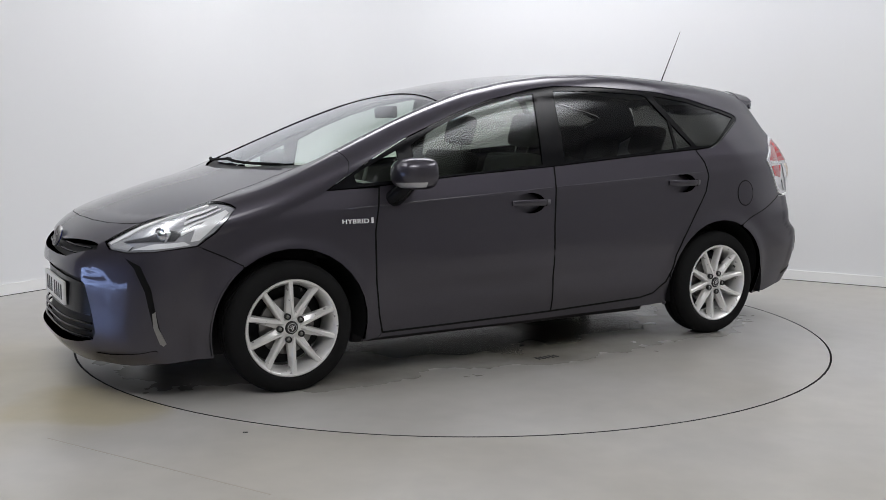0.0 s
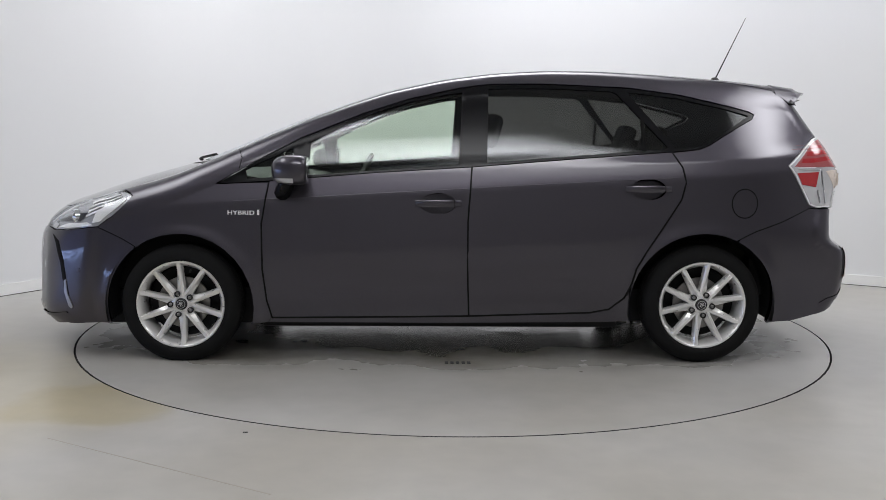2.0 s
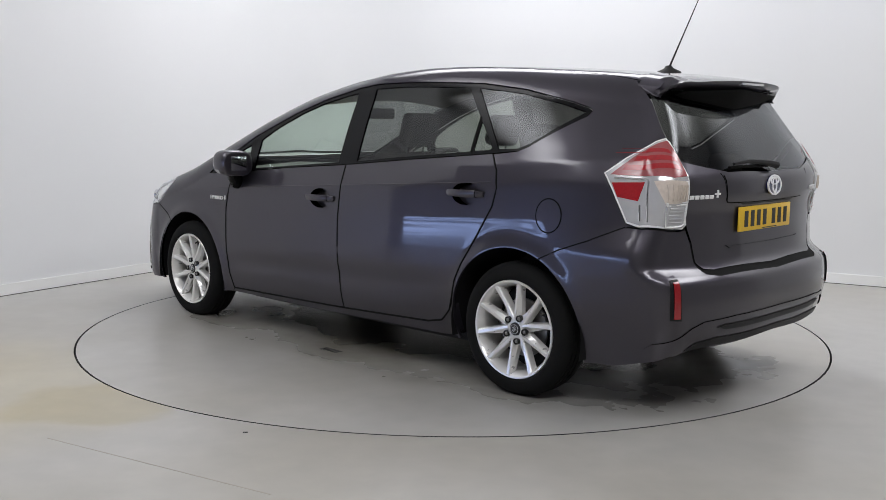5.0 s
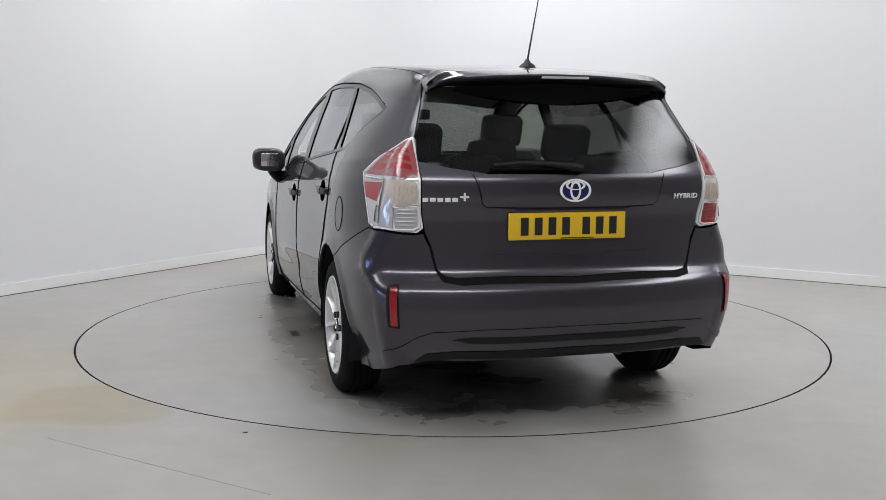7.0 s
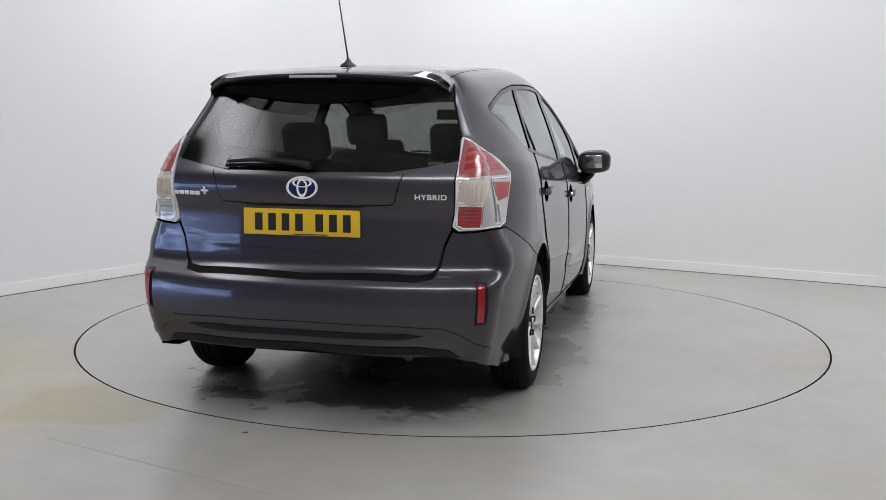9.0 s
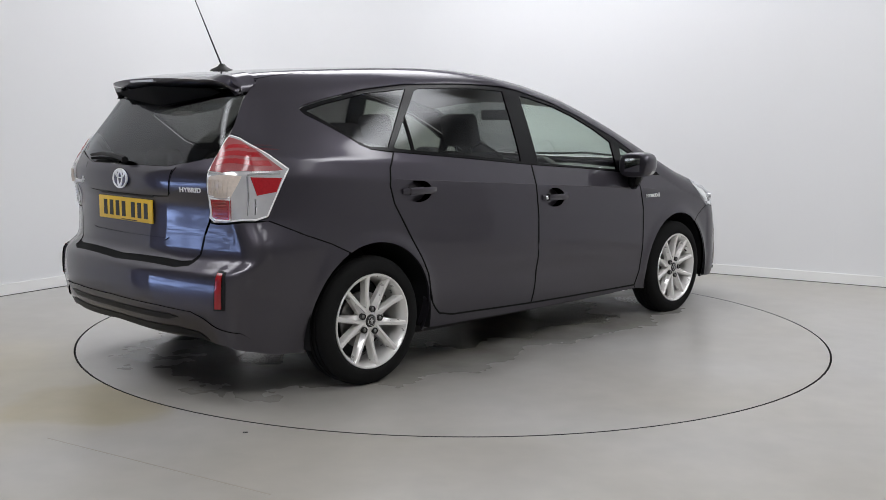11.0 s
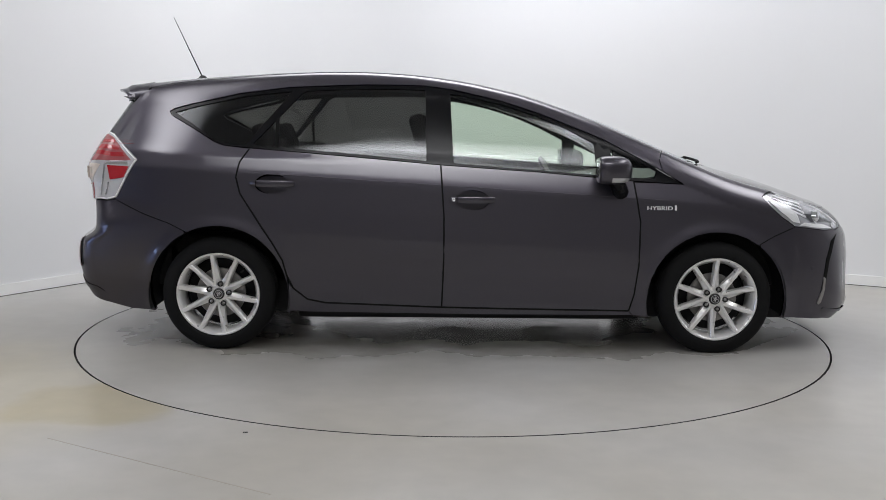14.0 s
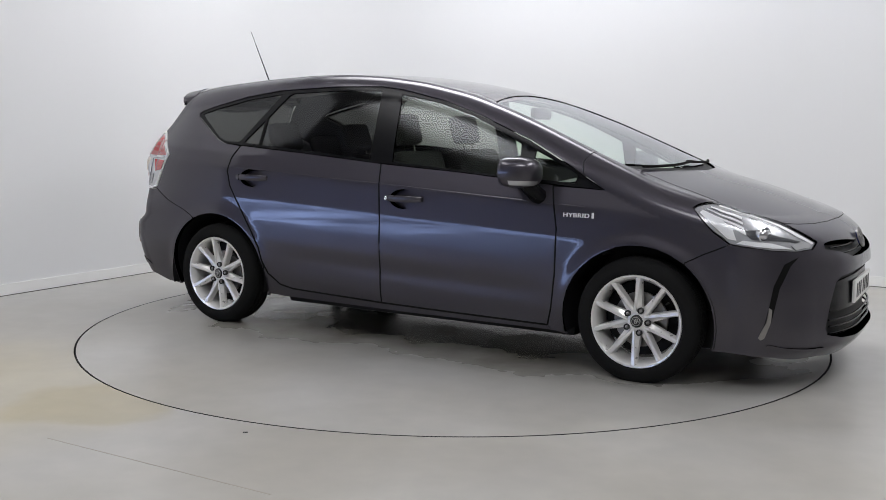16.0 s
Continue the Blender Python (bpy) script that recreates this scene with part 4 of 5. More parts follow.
        for ring in (amber, rev, top):
            pts = [Vector(p) for p in [*ring, ring[0]]]
            pts = [Vector((v.x - 0.008, v.y, v.z)) for v in pts]
            if mir:
                pts = [Vector((v.x, -v.y, v.z)) for v in pts]
            part("lens_frame", bm_from(*tube(pts, 0.0048, 6)), LETTER, tl, "bright frame round a lens")
        # fluting of the lower lens and bright folds of the clear flank
        for k in range(5):
            z0 = 0.858 + 0.0155 * k
            pts = [Vector(R(y, z0)) + Vector((-0.0125, 0, 0)) for y in (0.655, 0.69, 0.722)]
            if mir:
                pts = [Vector((v.x, -v.y, v.z)) for v in pts]
            part("lens_rib", bm_from(*tube(pts, 0.0028, 6)), REDLENS if mir else CLEARWHITE, tl)
        for x0, z0, x1, z1 in ((-2.035, 1.03, -2.05, 0.86), (-2.01, 0.93, -2.02, 0.862), (-1.89, 1.04, -2.03, 1.036)):
            pts = [Vector(S(x0 + (x1 - x0) * t, z0 + (z1 - z0) * t)) for t in np.linspace(0, 1, 6)]
            pts = [v + Vector(normal_at(v)) * 0.008 for v in pts]
            if mir:
                pts = [Vector((v.x, -v.y, v.z)) for v in pts]
            part("lens_fold", bm_from(*tube(pts, 0.0045, 6)), CHROME, tl, "bright fold inside the clear lens")
        for k in range(6):
            y = 0.655 + 0.0155 * k
            pts = [Vector(R(y, z)) + Vector((-0.0125, 0, 0)) for z in (1.018, 0.985, 0.953)]
            if mir:
                pts = [Vector((v.x, -v.y, v.z)) for v in pts]
            part("lens_rib", bm_from(*tube(pts, 0.003, 6)), AMBER, tl, "amber rib")
        side = [S(-1.885, 1.02), S(-1.915, 0.96), S(-2.0, 0.945), S(-2.02, 1.025)]
        skin_panel("side_marker", side, "rear", REDLENS, tl, "red side marker", offset=0.008, gap=0, flange=0.005, step=0.02, mirror=mir)

    # ---- tail ----
    glass = whole([R(0.0, 1.47), R(0.42, 1.46), R(0.535, 1.45), R(0.575, 1.36), R(0.61, 1.26), R(0.63, 1.20), R(0.635, 1.115), R(0.50, 1.088), R(0.36, 1.066), R(0.0, 1.062)])
    gate = whole([R(0.0, 1.062), R(0.36, 1.066), R(0.50, 1.088), R(0.635, 1.115), R(0.628, 1.04), R(0.623, 0.90), R(0.612, 0.83), R(0.585, 0.77), R(0.565, 0.68), R(0.535, 0.652), R(0.48, 0.646), R(0.0, 0.642)])
    tg = skin_panel("tailgate", gate, "rear", PAINT, car, step=0.018)
    skin_panel("tailgate_trim", gate, "rear", TRIM, tg, "dark inner tailgate trim", offset=-0.06, gap=0.02, flange=0, step=0.08)
    skin_panel("rear_screen", glass, "rear", GLASS_DARK, tg, "dark privacy rear screen", offset=-0.003, flange=0.004, blur=0.03)
    garnish = whole([R(0.0, 1.05), R(0.41, 1.052), R(0.385, 0.945), R(0.37, 0.935), R(0.0, 0.930)])
    skin_panel("garnish", garnish, "rear", PAINT, tg, "raised panel above the plate", offset=0.004, gap=0, flange=0.01)
    for mirr in (1, -1):
        seam = [Vector(R(y, z)) * 1.0 for y, z in ((0.425, 1.062), (0.415, 1.04), (0.40, 0.99), (0.388, 0.945), (0.372, 0.932), (0.30, 0.928), (0.15, 0.926), (0.0, 0.925))]
        seam = [Vector((v.x - 0.0005, v.y * mirr, v.z)) for v in seam]
        part("garnish_seam", bm_from(*tube(seam, 0.0025, 6)), SEALBLACK, tg, "dark seam of the raised panel")
    slot = whole([R(0.0, 0.929), R(0.24, 0.929), R(0.27, 0.924), R(0.24, 0.917), R(0.0, 0.917)])
    skin_panel("handle_recess", slot, "rear", BLACK, tg, "dark recess above the plate", offset=0.002, gap=0, flange=0.004, step=0.02)
    crease = whole([R(0.0, 0.735), R(0.33, 0.738), R(0.36, 0.742), R(0.33, 0.728), R(0.0, 0.724)])
    skin_panel("handle_lip", crease, "rear", PAINT, tg, "grip edge of the tailgate", offset=0.006, gap=0, flange=0.01, step=0.02)
    back = whole([R(0.0, 0.620), R(0.48, 0.623), R(0.548, 0.634), R(0.572, 0.68), R(0.592, 0.77), R(0.618, 0.825), R(0.65, 0.818), *[S(-2.03, 0.83)], *BUMPER_SEAM_R,
                  *[S(-1.39 - 0.385 * math.cos(radians(a)), 0.315 + 0.385 * math.sin(radians(a))) for a in np.linspace(63, -16, 14)],
                  S(-1.9, 0.215), S(-2.02, 0.245), R(0.72, 0.285), R(0.60, 0.315), R(0.0, 0.32)])
    rb = skin_panel("rear_bumper", back, "rear", PAINT, car, flange=0.03, step=0.018)
    gap_strip = whole([R(0.0, 0.648), R(0.50, 0.652), R(0.545, 0.664), R(0.575, 0.77), R(0.60, 0.77), R(0.57, 0.640), R(0.50, 0.619), R(0.0, 0.616)])
    skin_panel("tailgate_gap", gap_strip, "rear", SEALBLACK, rb, "black step below the tailgate", offset=-0.003, gap=0, flange=0, step=0.012)
    dif = whole([R(0.0, 0.412), R(0.45, 0.414), R(0.52, 0.405), R(0.45, 0.388), R(0.0, 0.385)])
    skin_panel("diffuser_slot", dif, "rear", BLACK, rb, "black slot in the lower bumper", offset=0.003, gap=0)
    under = whole([R(0.0, 0.355), R(0.5, 0.357), R(0.62, 0.345), R(0.66, 0.31), R(0.5, 0.322), R(0.0, 0.324)])
    skin_panel("lower_diffuser", under, "rear", BLACK, rb, "black lower edge of the bumper", offset=0.003, gap=0)
    for mir in (False, True):
        fin = [R(0.0, 0.448)[0:3], R(0.40, 0.446), R(0.60, 0.438), R(0.66, 0.415), R(0.72, 0.375), R(0.775, 0.345), R(0.775, 0.318), R(0.70, 0.350), R(0.64, 0.395), R(0.58, 0.420), R(0.40, 0.428), R(0.0, 0.430)]
        skin_panel("bumper_fin", fin, "rear", PAINT, rb, "raised crease of the lower bumper", offset=0.005, gap=0, flange=0.006, step=0.02, mirror=mir)
        ref = [R(0.722, 0.625), R(0.765, 0.622), R(0.768, 0.455), R(0.725, 0.452)]
        skin_panel("reflector_surround", ref, "rear", BLACK, rb, "black reflector recess", offset=0.002, gap=0, mirror=mir, step=0.02)
        ref = [R(0.732, 0.615), R(0.757, 0.613), R(0.757, 0.462), R(0.733, 0.462)]
        skin_panel("reflector", ref, "rear", RED, rb, "upright red reflector", offset=0.007, gap=0, mirror=mir, step=0.02)
    spoiler(car)
    details(car, tg, rb)
    underside(car)
    cabin(car)
    for x in (1.39, -1.39):
        for s in (1, -1):
            turned = {(1.39, 1): 20, (-1.39, 1): -25, (1.39, -1): -20, (-1.39, -1): -10}[(x, s)]
            w = build_wheel(x - 0.004, s * 0.857, s, turned, "silver multi-spoke alloy wheel with black tyre")
            w.parent = car
    return car


def emblem(name, m, a, b, parent, ring=CHROME, fill=BLUE):
    """An oval badge: a raised ring on a filled oval, with a small inner oval."""
    def oval_ring(ra, rb, w, z0, z1, cx=0, cy=0):
        verts, faces = [], []
        n = 40
        for i in range(n):
            t = 2 * math.pi * i / n
            c, s = math.cos(t), math.sin(t)
            for k, z in ((1, z0), (1, z1), (1 - w, z1), (1 - w, z0)):
                verts.append(m @ Vector((cx + ra * k * c, cy + rb * k * s, z)))
        for i in range(n):
            j = (i + 1) % n
            for q in range(4):
                r = (q + 1) % 4
                faces.append((i * 4 + q, i * 4 + r, j * 4 + r, j * 4 + q))
        return verts, faces
    n = 40
    verts = [m @ Vector((a * math.cos(2 * math.pi * i / n) * 0.97, b * math.sin(2 * math.pi * i / n) * 0.97, z)) for z in (-0.006, 0.002) for i in range(n)]
    faces = [tuple(range(n)), tuple(range(n, 2 * n))] + [(i, (i + 1) % n, n + (i + 1) % n, n + i) for i in range(n)]
    base = part(name, bm_from(verts, faces), fill, parent, "oval badge with a chrome ring")
    for ra, rb, w, cy in ((a, b, 0.14, 0), (a * 0.34, b * 0.86, 0.3, 0), (a * 0.62, b * 0.40, 0.22, b * 0.42)):
        part("badge_ring", bm_from(*oval_ring(ra, rb, w, 0.0, 0.006, 0, cy)), ring, base, "chrome badge ring")
    return base


def spoiler(car):
    verts, faces = [], []
    ys = np.concatenate([[-0.552, -0.548], np.linspace(-0.54, 0.54, 41), [0.548, 0.552]])
    for y in ys:
        k = abs(y) / 0.572
        zr = float(T(-1.84, abs(y))[2]) + 0.003
        fall = float(T(-1.84, 0.0)[2]) - zr
        xt = -2.112 + 0.175 * k ** 3
        zt = 1.472 - 0.75 * fall - 0.008 * k * k
        sec = [(-1.84, zr - 0.03), (-1.84, zr), (-1.92, zr - 0.012), (-1.985 + 0.03 * k, (zr + zt) / 2 + 0.003), (xt + 0.03, zt + 0.003), (xt, zt - 0.004), (xt + 0.005, zt - 0.016),
               (xt + 0.045, zt - 0.028), (min(-1.955, xt + 0.09), min(1.42, zt - 0.032)), (-1.91, min(1.42, zr - 0.045))]
        verts += [(x, y, z) for x, z in sec]
    n = 10
    for i in range(len(ys) - 1):
        for q in range(n):
            r = (q + 1) % n
            faces.append((i * n + q, i * n + r, (i + 1) * n + r, (i + 1) * n + q))
    faces += [tuple(range(n)), tuple((len(ys) - 1) * n + q for q in range(n))]
    sp = part("roof_spoiler", bm_from(verts, faces), PAINT, car, "body-coloured roof spoiler", 62)
    bm = bmesh.new()
    block(bm, (-2.1135, -0.105, 1.452), (-2.08, 0.105, 1.463), 0.003)
    part("high_brake_lamp", bm, CLEARWHITE, sp, "pale high-level brake lamp strip")
    verts, faces = [], []
    for y in np.linspace(-0.45, 0.45, 17):
        k = abs(y) / 0.45
        verts += [(-2.065 + 0.05 * k, y, 1.436 - 0.02 * k), (-2.015 + 0.05 * k, y, 1.345 + 0.055 * k ** 2), (-1.98, y, 1.36 + 0.045 * k ** 2), (-2.0, y, 1.43 - 0.02 * k)]
    for i in range(16):
        for q in range(4):
            r = (q + 1) % 4
            faces.append((i * 4 + q, i * 4 + r, i * 4 + 4 + r, i * 4 + 4 + q))
    faces += [(0, 1, 2, 3), (64, 65, 66, 67)]
    part("spoiler_underside", bm_from(verts, faces), SEALBLACK, sp, "black underside of the spoiler")


def details(car, tg, rb):
    # rear plate, badges
    P = R(0, 0.85)
    bm = bmesh.new()
    block(bm, (P[0] - 0.010, -0.242, 0.795), (P[0] - 0.003, 0.278, 0.906), 0.003)
    rp = part("rear_number_plate", bm, YELLOW, tg, "yellow plate with black bars")
    for k in range(7):
        yy = 0.208 - 0.0605 * k - (0.03 if k > 3 else 0)
        bm = bmesh.new()
        block(bm, (P[0] - 0.0115, yy - 0.017, 0.814), (P[0] - 0.0095, yy + 0.017, 0.887))
        part("plate_bar", bm, INK, rp)
    bm = bmesh.new()
    block(bm, (P[0] - 0.0112, -0.10, 0.7985), (P[0] - 0.0095, 0.05, 0.8025))
    part("plate_bar", bm, INK, rp)
    emblem("rear_emblem", facing(Vector(R(0, 0.998)) + Vector((-0.010, 0, 0)), (-1, 0, 0.05)), 0.069, 0.047, tg, LETTER)
    for k in range(5):
        y = 0.615 - 0.029 * k
        p = Vector(R(y, 0.962))
        m = facing(p, normal_at(p))
        bm = bmesh.new()
        block(bm, (-0.0115, -0.0085, -0.002), (0.0115, 0.0085, 0.004), 0.002, m=m)
        part("model_badge", bm, LETTER, tg, "chrome badge bar")
    p = Vector(R(0.462, 0.974))
    m = facing(p, normal_at(p))
    bm = bmesh.new()
    block(bm, (-0.018, -0.004, -0.002), (0.018, 0.004, 0.004), m=m)
    block(bm, (-0.004, -0.016, -0.002), (0.004, 0.016, 0.0045), m=m)
    part("model_badge", bm, LETTER, tg, "chrome plus-shaped badge")
    p = Vector(R(-0.535, 0.966))
    text_mesh("HYBRID", 0.030, 0.002, LETTER, facing(p + Vector(normal_at(p)) * 0.003, normal_at(p)), tg, "lettering", "chrome lettering HYBRID", 1.2)
    # rear wiper
    pts = [Vector(R(y, z)) + Vector((-0.028, 0, 0.012)) for y, z in ((-0.035, 1.075), (0.02, 1.085), (0.10, 1.092), (0.22, 1.098), (0.345, 1.088))]
    part("rear_wiper", bm_from(*tube(pts, 0.017, 8, 0.007)), BLACK, tg, "black rear wiper arm")
    pts = [Vector(R(y, z)) + Vector((-0.012, 0, 0.004)) for y, z in ((0.02, 1.083), (0.14, 1.083), (0.26, 1.083), (0.36, 1.079))]
    part("wiper_blade", bm_from(*tube(pts, 0.008, 6)), SEALBLACK, tg, "black rubber wiper blade")
    # sides
    for s in (1, -1):
        flip = Matrix.Diagonal((1, s, 1, 1))
        for x0, x1, z, key in ((0.145, -0.10, 0.850, True), (-0.965, -1.205, 0.932, False)):
            xm = (x0 + x1) / 2
            c = Vector(S(xm, z))
            # cup behind the grip
            cup = [S(xm + 0.097 * math.cos(t), z + 0.001 + 0.058 * math.sin(t)) for t in np.linspace(0, 2 * math.pi, 25)[:-1]]
            cupob = skin_panel("door_handle", cup, "roll", PAINT, car, "body-coloured door handle over a deep cup", offset=-0.05, gap=0, flange=0, step=0.02, mirror=s < 0)
            verts, faces = [], []
            for i, t in enumerate(np.linspace(0, 1, 13)):
                x = x0 + (x1 - x0) * t
                p = Vector(S(x, z + 0.004))
                out = 0.004 + 0.024 * (1 - abs(2 * t - 1) ** 3)
                h = 0.0175 * (1 - 0.25 * abs(2 * t - 1) ** 4)
                for dy, dz in ((-0.012, -h * 0.8), (0.002, -h), (0.006, -h * 0.6), (0.007, h * 0.65), (0.004, h), (-0.012, h * 0.9)):
                    verts.append(p + Vector((0, out + dy, dz)))
            for i in range(12):
                for q in range(6):
                    r = (q + 1) % 6
                    faces.append((i * 6 + q, i * 6 + r, i * 6 + 6 + r, i * 6 + 6 + q))
            faces += [tuple(range(6)), tuple(72 + q for q in range(6))]
            part("grip", bm_from([flip @ Vector(v) for v in verts], faces), PAINT, cupob, "body-coloured grip", 35)
            # the fixed rear end of the grip, with a lock on the driver's door
            p = Vector(S(x1 + 0.036, z + 0.004))
            seam = [flip @ (p + Vector((0, oy, oz))) for oy, oz in ((0.008, -0.0175), (0.0225, -0.016), (0.0265, -0.010), (0.0275, 0.010), (0.0245, 0.0165), (0.008, 0.017))]
            part("grip_seam", bm_from(*tube(seam, 0.0022, 6)), SEALBLACK, cupob, "dark seam of the grip")
            if key and s < 0:
                q = Vector(S(x1 + 0.018, z + 0.004))
                m = Matrix.Translation(flip @ (q + Vector((0, 0.015, 0)))) @ Vector((0, s, 0)).to_track_quat("Y", "Z").to_matrix().to_4x4()
                v, f = lathe([(0.010, -0.01), (0.010, 0.0095), (0.008, 0.011), (0.0055, 0.009), (0.001, 0.009)], 20)
                part("door_lock", bm_from([m @ w for w in v], f), CHROME, cupob, "round chrome door lock")
        # lettering on the wings
        p = Vector(S(1.058, 0.796 if s > 0 else 0.814))
        p.y *= s
        nrm = normal_at(p)
        text_mesh("HYBRID", 0.030, 0.002, LETTER, facing(p + Vector(nrm) * 0.003, nrm), car, "lettering", "chrome lettering HYBRID", 1.3)
        bm = bmesh.new()
        q = Vector(S(*((0.968, 0.799) if s > 0 else (1.146, 0.817))))
        q.y *= s
        block(bm, (-0.006, -0.014, -0.001), (0.006, 0.014, 0.004), 0.002, m=facing(q, normal_at(q)))
        part("wing_badge", bm, LETTER, car, "small chrome badge")
        # mirror
        mirror(car, s)
        # crease above the handles
        for x0, x1 in ((1.10, 0.962), (0.945, -0.13), (-0.143, -1.24)):
            line = [Vector(S(x, BELT(x) - 0.083)) for x in np.linspace(x0, x1, 30)]
            line = [Vector((v.x, (v.y - 0.0012) * s, v.z)) for v in line]
            part("shoulder_crease", bm_from(*tube(line, 0.0030, 8)), PAINT, car)
        # front bumper sensor
        p = Vector(S(1.93, 0.485))
        p.y *= s
        m = Matrix.Translation(p) @ Vector(normal_at(p)).to_track_quat("Y", "Z").to_matrix().to_4x4()
        v, f = lathe([(0.012, -0.004), (0.012, 0.001), (0.009, 0.002), (0.001, 0.002)], 20)
        part("parking_sensor", bm_from([m @ q for q in v], f), PAINT, car, "round body-coloured parking sensor")
    # fuel flap on the left flank
    ring = []
    for t in np.linspace(0, 2 * math.pi, 49):
        ring.append(Vector(S(-1.595 + 0.068 * math.cos(t), 0.862 + 0.076 * math.sin(t))))
    flap = [S(-1.595 + 0.066 * math.cos(t), 0.862 + 0.074 * math.sin(t)) for t in np.linspace(0, 2 * math.pi, 33)[:-1]]
    part("fuel_flap_gap", bm_from(*tube(ring, 0.0034, 6)), SEALBLACK, car, "round shut line of the fuel flap")
    skin_panel("fuel_flap", flap, "roll", PAINT, car, "round fuel flap", offset=0.0015, gap=0, flange=0.004, step=0.03)
    # antenna
    b = Vector(T(-1.66, 0))
    v, f = lathe([(0.055, -0.004), (0.050, 0.006), (0.022, 0.020), (0.012, 0.034), (0.001, 0.036)], 20)
    base = part("antenna_base", bm_from([Vector((b.x + p.x * 1.3, p.z * 0.6, b.z + p.y)) for p in v], f), INK, car, "black antenna foot")
    pts = [b + Vector((-0.172 * t, 0, 0.02 + 0.37 * t)) for t in np.linspace(0, 1, 8)]
    part("antenna_mast", bm_from(*tube(pts, 0.0048, 6, 0.0017)), INK, base, "thin black antenna mast")
    # windscreen wipers
    for y0, y1 in ((0.55, -0.08), (-0.02, -0.60)):
        pts = []
        for t in np.linspace(0, 1, 9):
            y = y0 + (y1 - y0) * t
            x = 1.33 - 0.16 * abs(y) ** 1.6 + 0.03 * math.sin(math.pi * t) + 0.05
            pts.append(Vector(T(x, y)) + Vector((0.004, 0, 0.012)))
        part("windscreen_wiper", bm_from(*tube(pts, 0.008, 6)), SEALBLACK, car, "black windscreen wiper")


def mirror(car, s):
    flip = Matrix.Diagonal((1, s, 1, 1))
    verts, faces = [], []
    c = Vector((0.760, 0.925, 1.025))
    nu, nv = 24, 14
    for i in range(nv + 1):
        t = -math.pi / 2 + math.pi * i / nv
        for j in range(nu):
            a = 2 * math.pi * j / nu
            q = lambda w, e: math.copysign(abs(w) ** e, w)
            # rounded front, flat back
            fx = q(math.cos(a), 0.75) * math.cos(t) ** 0.7
            x = max(-0.062, fx * (0.122 if fx > 0 else 0.10))
            y = q(math.sin(a), 0.7) * math.cos(t) ** 0.55 * 0.112
            z = q(math.sin(t), 0.75) * 0.079
            verts.append(c + Vector((x, y - 0.25 * x * 0.3, z + 0.10 * y * 0.5)))
    for i in range(nv):
        for j in range(nu):
            k = (j + 1) % nu
            faces.append((i * nu + j, i * nu + k, (i + 1) * nu + k, (i + 1) * nu + j))
    bm = bm_from([flip @ v for v in verts], faces)
    bmesh.ops.remove_doubles(bm, verts=bm.verts[:], dist=0.0005)
    cap = part("door_mirror", bm, PAINT, car, "body-coloured door mirror", 60)
    bm = bmesh.new()
    block(bm, (0.6965, 0.872, 0.982), (0.6995, 0.982, 1.068), 0.0015)
    bmesh.ops.transform(bm, matrix=flip, verts=bm.verts[:])
    part("mirror_glass", bm, CHROME, cap, "silver mirror glass")
    band, quads = [], []
    for i in (3, 4, 5):
        for j in range(0, 7):
            v = c + (verts[i * nu + j] - c) * 1.02
            band.append(flip @ v)
    for i in range(2):
        for j in range(6):
            quads.append((i * 7 + j, i * 7 + j + 1, i * 7 + 8 + j, i * 7 + 7 + j))
    part("mirror_indicator", bm_from(band, quads), CLEARWHITE, cap, "clear indicator strip")
    pts = [Vector((0.845, 0.80, 0.895)), Vector((0.84, 0.845, 0.905)), Vector((0.815, 0.885, 0.945)), Vector((0.785, 0.91, 0.99))]
    v, f = tube(pts, 0.046, 10, 0.04)
    part("mirror_foot", bm_from([flip @ p for p in v], f), GLOSSBLACK, cap, "black mirror foot")


def underside(car):
    # the block under the bonnet is an unseen filler that keeps light out
    for name, lo, hi, label in (("floor_pan", (-0.98, -0.64, 0.145), (0.98, 0.64, 0.34), "dark floor pan"), ("front_subframe", (0.97, -0.58, 0.15), (1.9, 0.58, 0.36), "dark front subframe"),
                                ("rear_subframe", (-1.72, -0.58, 0.17), (-0.97, 0.58, 0.36), "dark rear subframe"), ("engine", (1.15, -0.60, 0.35), (2.02, 0.60, 0.66), "dark filler block in the engine bay, stops light leaks"),
                                ("boot_floor", (-2.1, -0.62, 0.33), (-1.71, 0.62, 0.55), "dark boot floor")):
        bm = bmesh.new()
        block(bm, lo, hi, 0.02)
        part(name, bm, BLACK, car, label)
    for x in (1.39, -1.39):
        for s in (1, -1):
            verts, faces = [], []
            prof = [(0.02, 0.40), (0.405, 0.40), (0.40, 0.60), (0.392, 0.855)]
            n = 28
            for i in range(n + 1):
                a = radians(-13 + 206 * i / n)
                for r, y in prof:
                    verts.append((x + r * math.cos(a), s * y, (0.300 if x > 0 else 0.315) + r * math.sin(a)))
            for i in range(n):
                for q in range(3):
                    faces.append((i * 4 + q, i * 4 + q + 1, i * 4 + 5 + q, i * 4 + 4 + q))
            part("arch_liner", bm_from(verts, faces), BLACK, car, "black wheel arch liner")
    # exhaust and mud flaps
    part("exhaust", bm_from(*tube([(-1.7, -0.36, 0.25), (-1.86, -0.37, 0.25), (-1.93, -0.37, 0.24)], 0.024, 12)), GREYPLASTIC, car, "dark exhaust pipe")


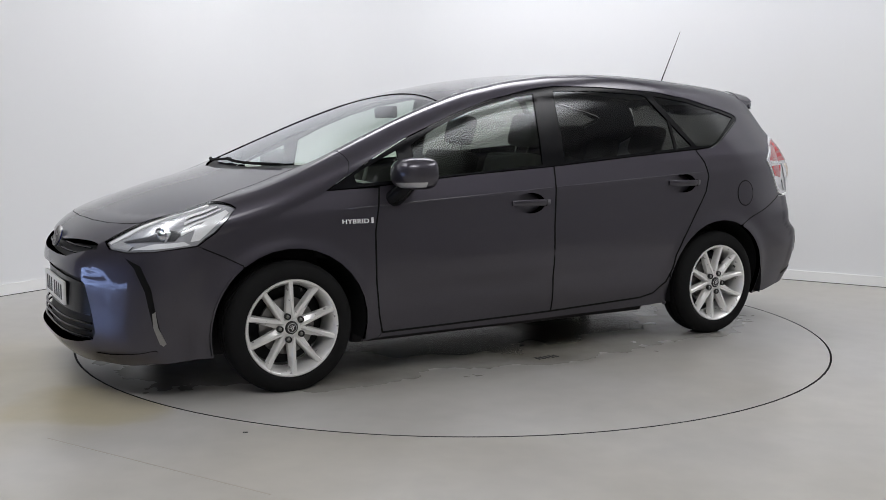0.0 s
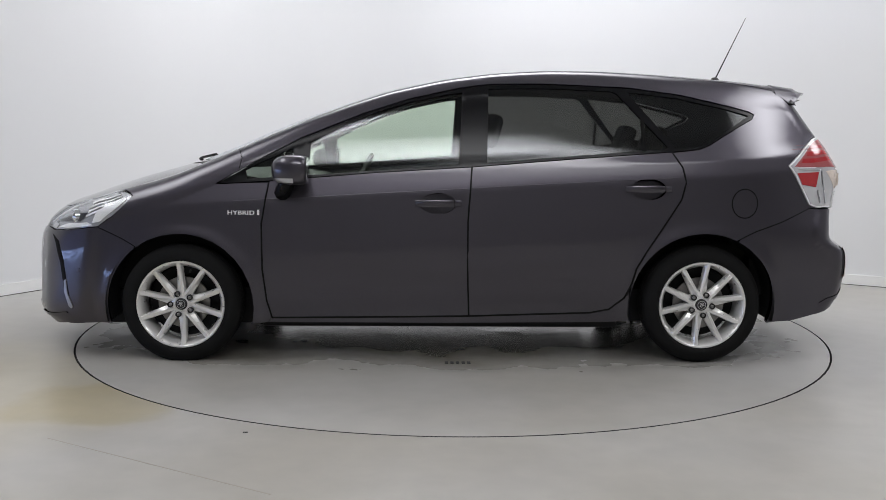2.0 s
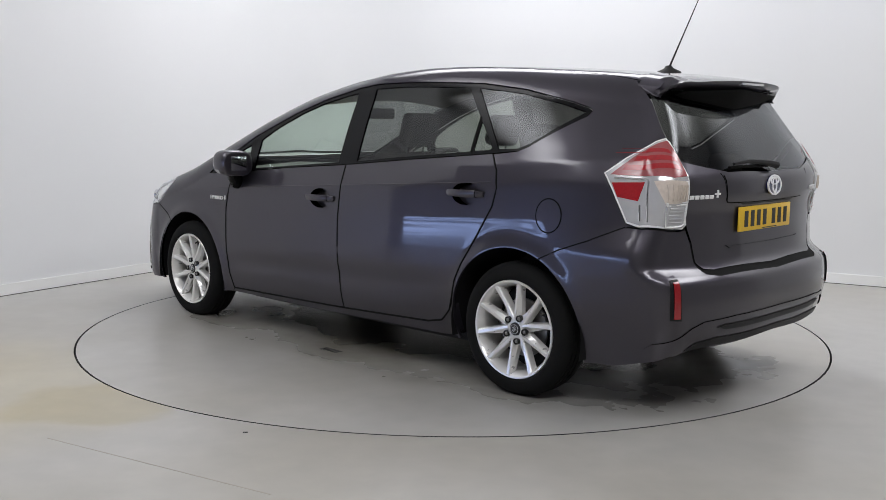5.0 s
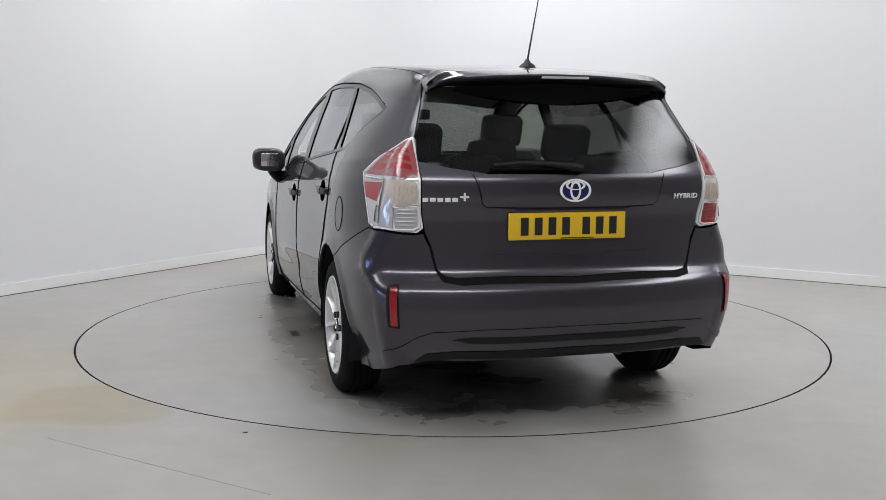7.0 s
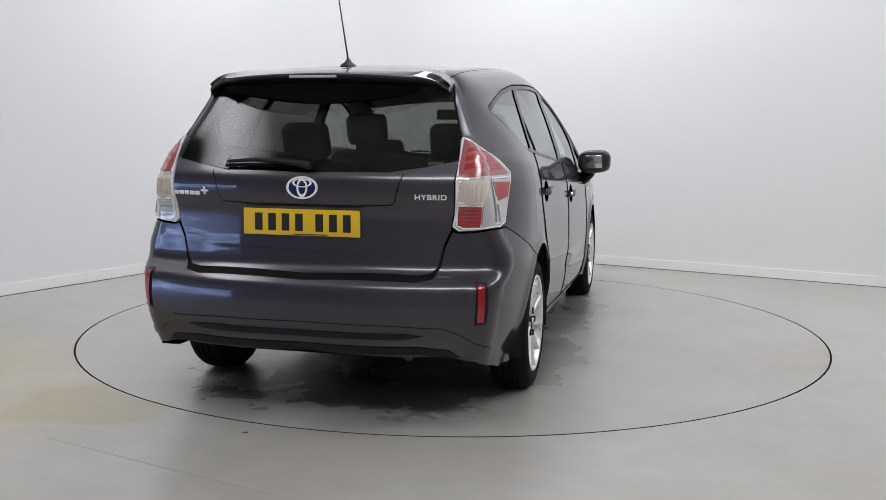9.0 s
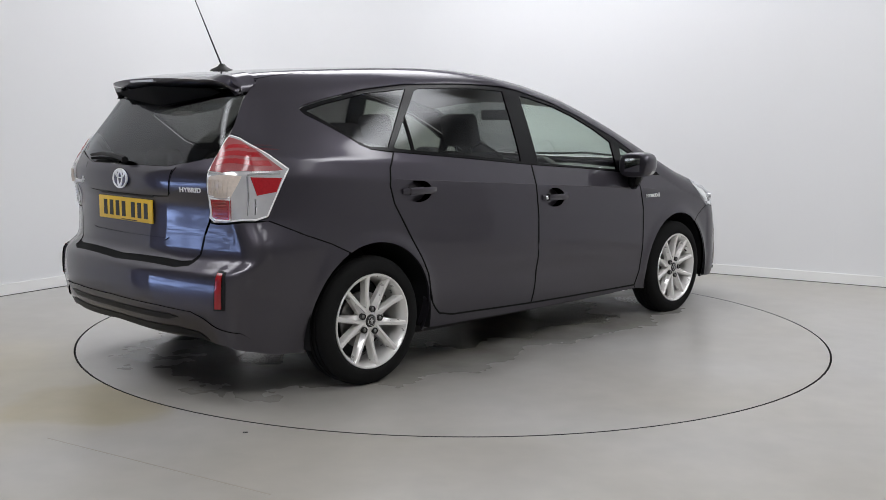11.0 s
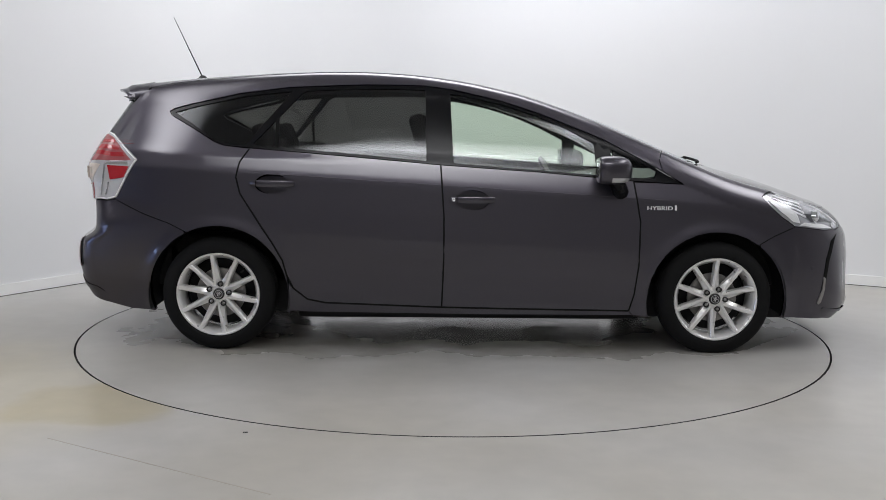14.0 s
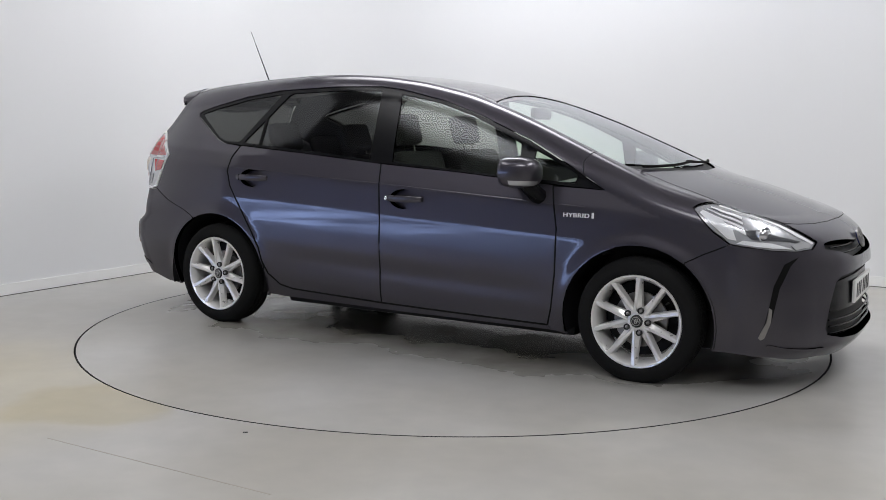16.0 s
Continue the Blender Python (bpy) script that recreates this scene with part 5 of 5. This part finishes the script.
def cabin(car):
    def seat(x, y, w, z=0.42, back=0.62, lean=16, rest=True, label="dark cloth car seat"):
        bm = bmesh.new()
        block(bm, (x - 0.05, y - w / 2, z - 0.1), (x + 0.47, y + w / 2, z + 0.12), 0.05, 3)
        st = part("seat", bm, CLOTH, car, label)
        bm = bmesh.new()
        m = Matrix.Translation((x, y, z + 0.02)) @ pose(0, 0, 0, 0, -lean)
        block(bm, (-0.13, -w / 2, 0), (0.02, w / 2, back), 0.055, 3, m)
        part("backrest", bm, CLOTH, st)
        if rest:
            bm = bmesh.new()
            block(bm, (-0.12, -0.125, back + 0.05), (-0.02, 0.125, back + 0.24), 0.045, 3, m)
            part("headrest", bm, CLOTH, st)
            for d in (-0.06, 0.06):
                v, f = tube([m @ Vector((-0.07, d, back - 0.02)), m @ Vector((-0.07, d, back + 0.1))], 0.006, 6)
                part("headrest_rod", bm_from(v, f), CHROME, st, "steel rod")
    for s in (1, -1):
        seat(0.02, 0.37 * s, 0.50, 0.42, 0.70)
        seat(-0.86, 0.40 * s, 0.46, 0.44, 0.64, 20)
    seat(-0.86, 0.0, 0.34, 0.44, 0.55, 20)
    for s in (1, -1):
        seat(-1.62, 0.30 * s, 0.46, 0.50, 0.40, 14)
    # dashboard with an instrument hump
    verts, faces = [], []
    for y in np.linspace(-0.74, 0.74, 17):
        k = abs(y) / 0.74
        verts += [(0.62, y, 0.55), (0.60, y, 0.80), (0.66, y, 0.915), (0.78, y, 0.955 + 0.015 * math.cos(y * 3)), (1.05, y, 0.985), (1.30 - 0.2 * k * k, y, 1.00 - 0.03 * k), (1.30 - 0.2 * k * k, y, 0.6)]
    for i in range(16):
        for q in range(6):
            faces.append((i * 7 + q, i * 7 + q + 1, i * 7 + 8 + q, i * 7 + 7 + q))
    part("dashboard", bm_from(verts, faces), TRIM, car, "dark plastic dashboard")
    # steering wheel on the right
    c = Matrix.Translation((0.52, -0.37, 0.90)) @ pose(0, 0, 0, 0, 65, 0)
    verts, faces = [], []
    for i in range(32):
        a = 2 * math.pi * i / 32
        for j in range(8):
            b = 2 * math.pi * j / 8
            r = 0.185 + 0.015 * math.cos(b)
            verts.append(c @ Vector((r * math.cos(a), r * math.sin(a), 0.015 * math.sin(b))))
    for i in range(32):
        for j in range(8):
            k, l = (i + 1) % 32, (j + 1) % 8
            faces.append((i * 8 + j, i * 8 + l, k * 8 + l, k * 8 + j))
    bm = bm_from(verts, faces)
    block(bm, (-0.07, -0.08, -0.02), (0.07, 0.08, 0.03), 0.02, 2, c)
    block(bm, (-0.02, -0.18, -0.01), (0.02, 0.18, 0.01), 0.008, 2, c)
    part("steering_wheel", bm, TRIM, car, "black steering wheel")
    bm = bmesh.new()
    block(bm, (-0.96, -0.72, 0.34), (0.96, 0.72, 0.38))
    block(bm, (-2.0, -0.38, 0.34), (-0.962, 0.38, 0.38))
    part("cabin_floor", bm, TRIM, car, "dark carpeted cabin floor")
    bm = bmesh.new()
    block(bm, (0.44, -0.12, 1.30), (0.475, 0.12, 1.37), 0.015, 2)
    part("interior_mirror", bm, BLACK, car, "black interior mirror")


CAR = build_car()


def motions():
    """The turntable turns clockwise at about fifteen degrees a second, and the car with it."""
    table, ride = [], []
    for i in range(17):
        t = float(i)
        a = 91.68 - 15.079 * (t - 8) - 0.0174 * (t - 8) ** 2
        table.append((t, pose(0, 0, 0, 0, 0, a)))
        ride.append((t, pose(0, 0, 0, 0, 0, a) @ pose(0.08, 0.126, 0)))
    walk(TABLE, table)
    walk(CAR, ride)


motions()
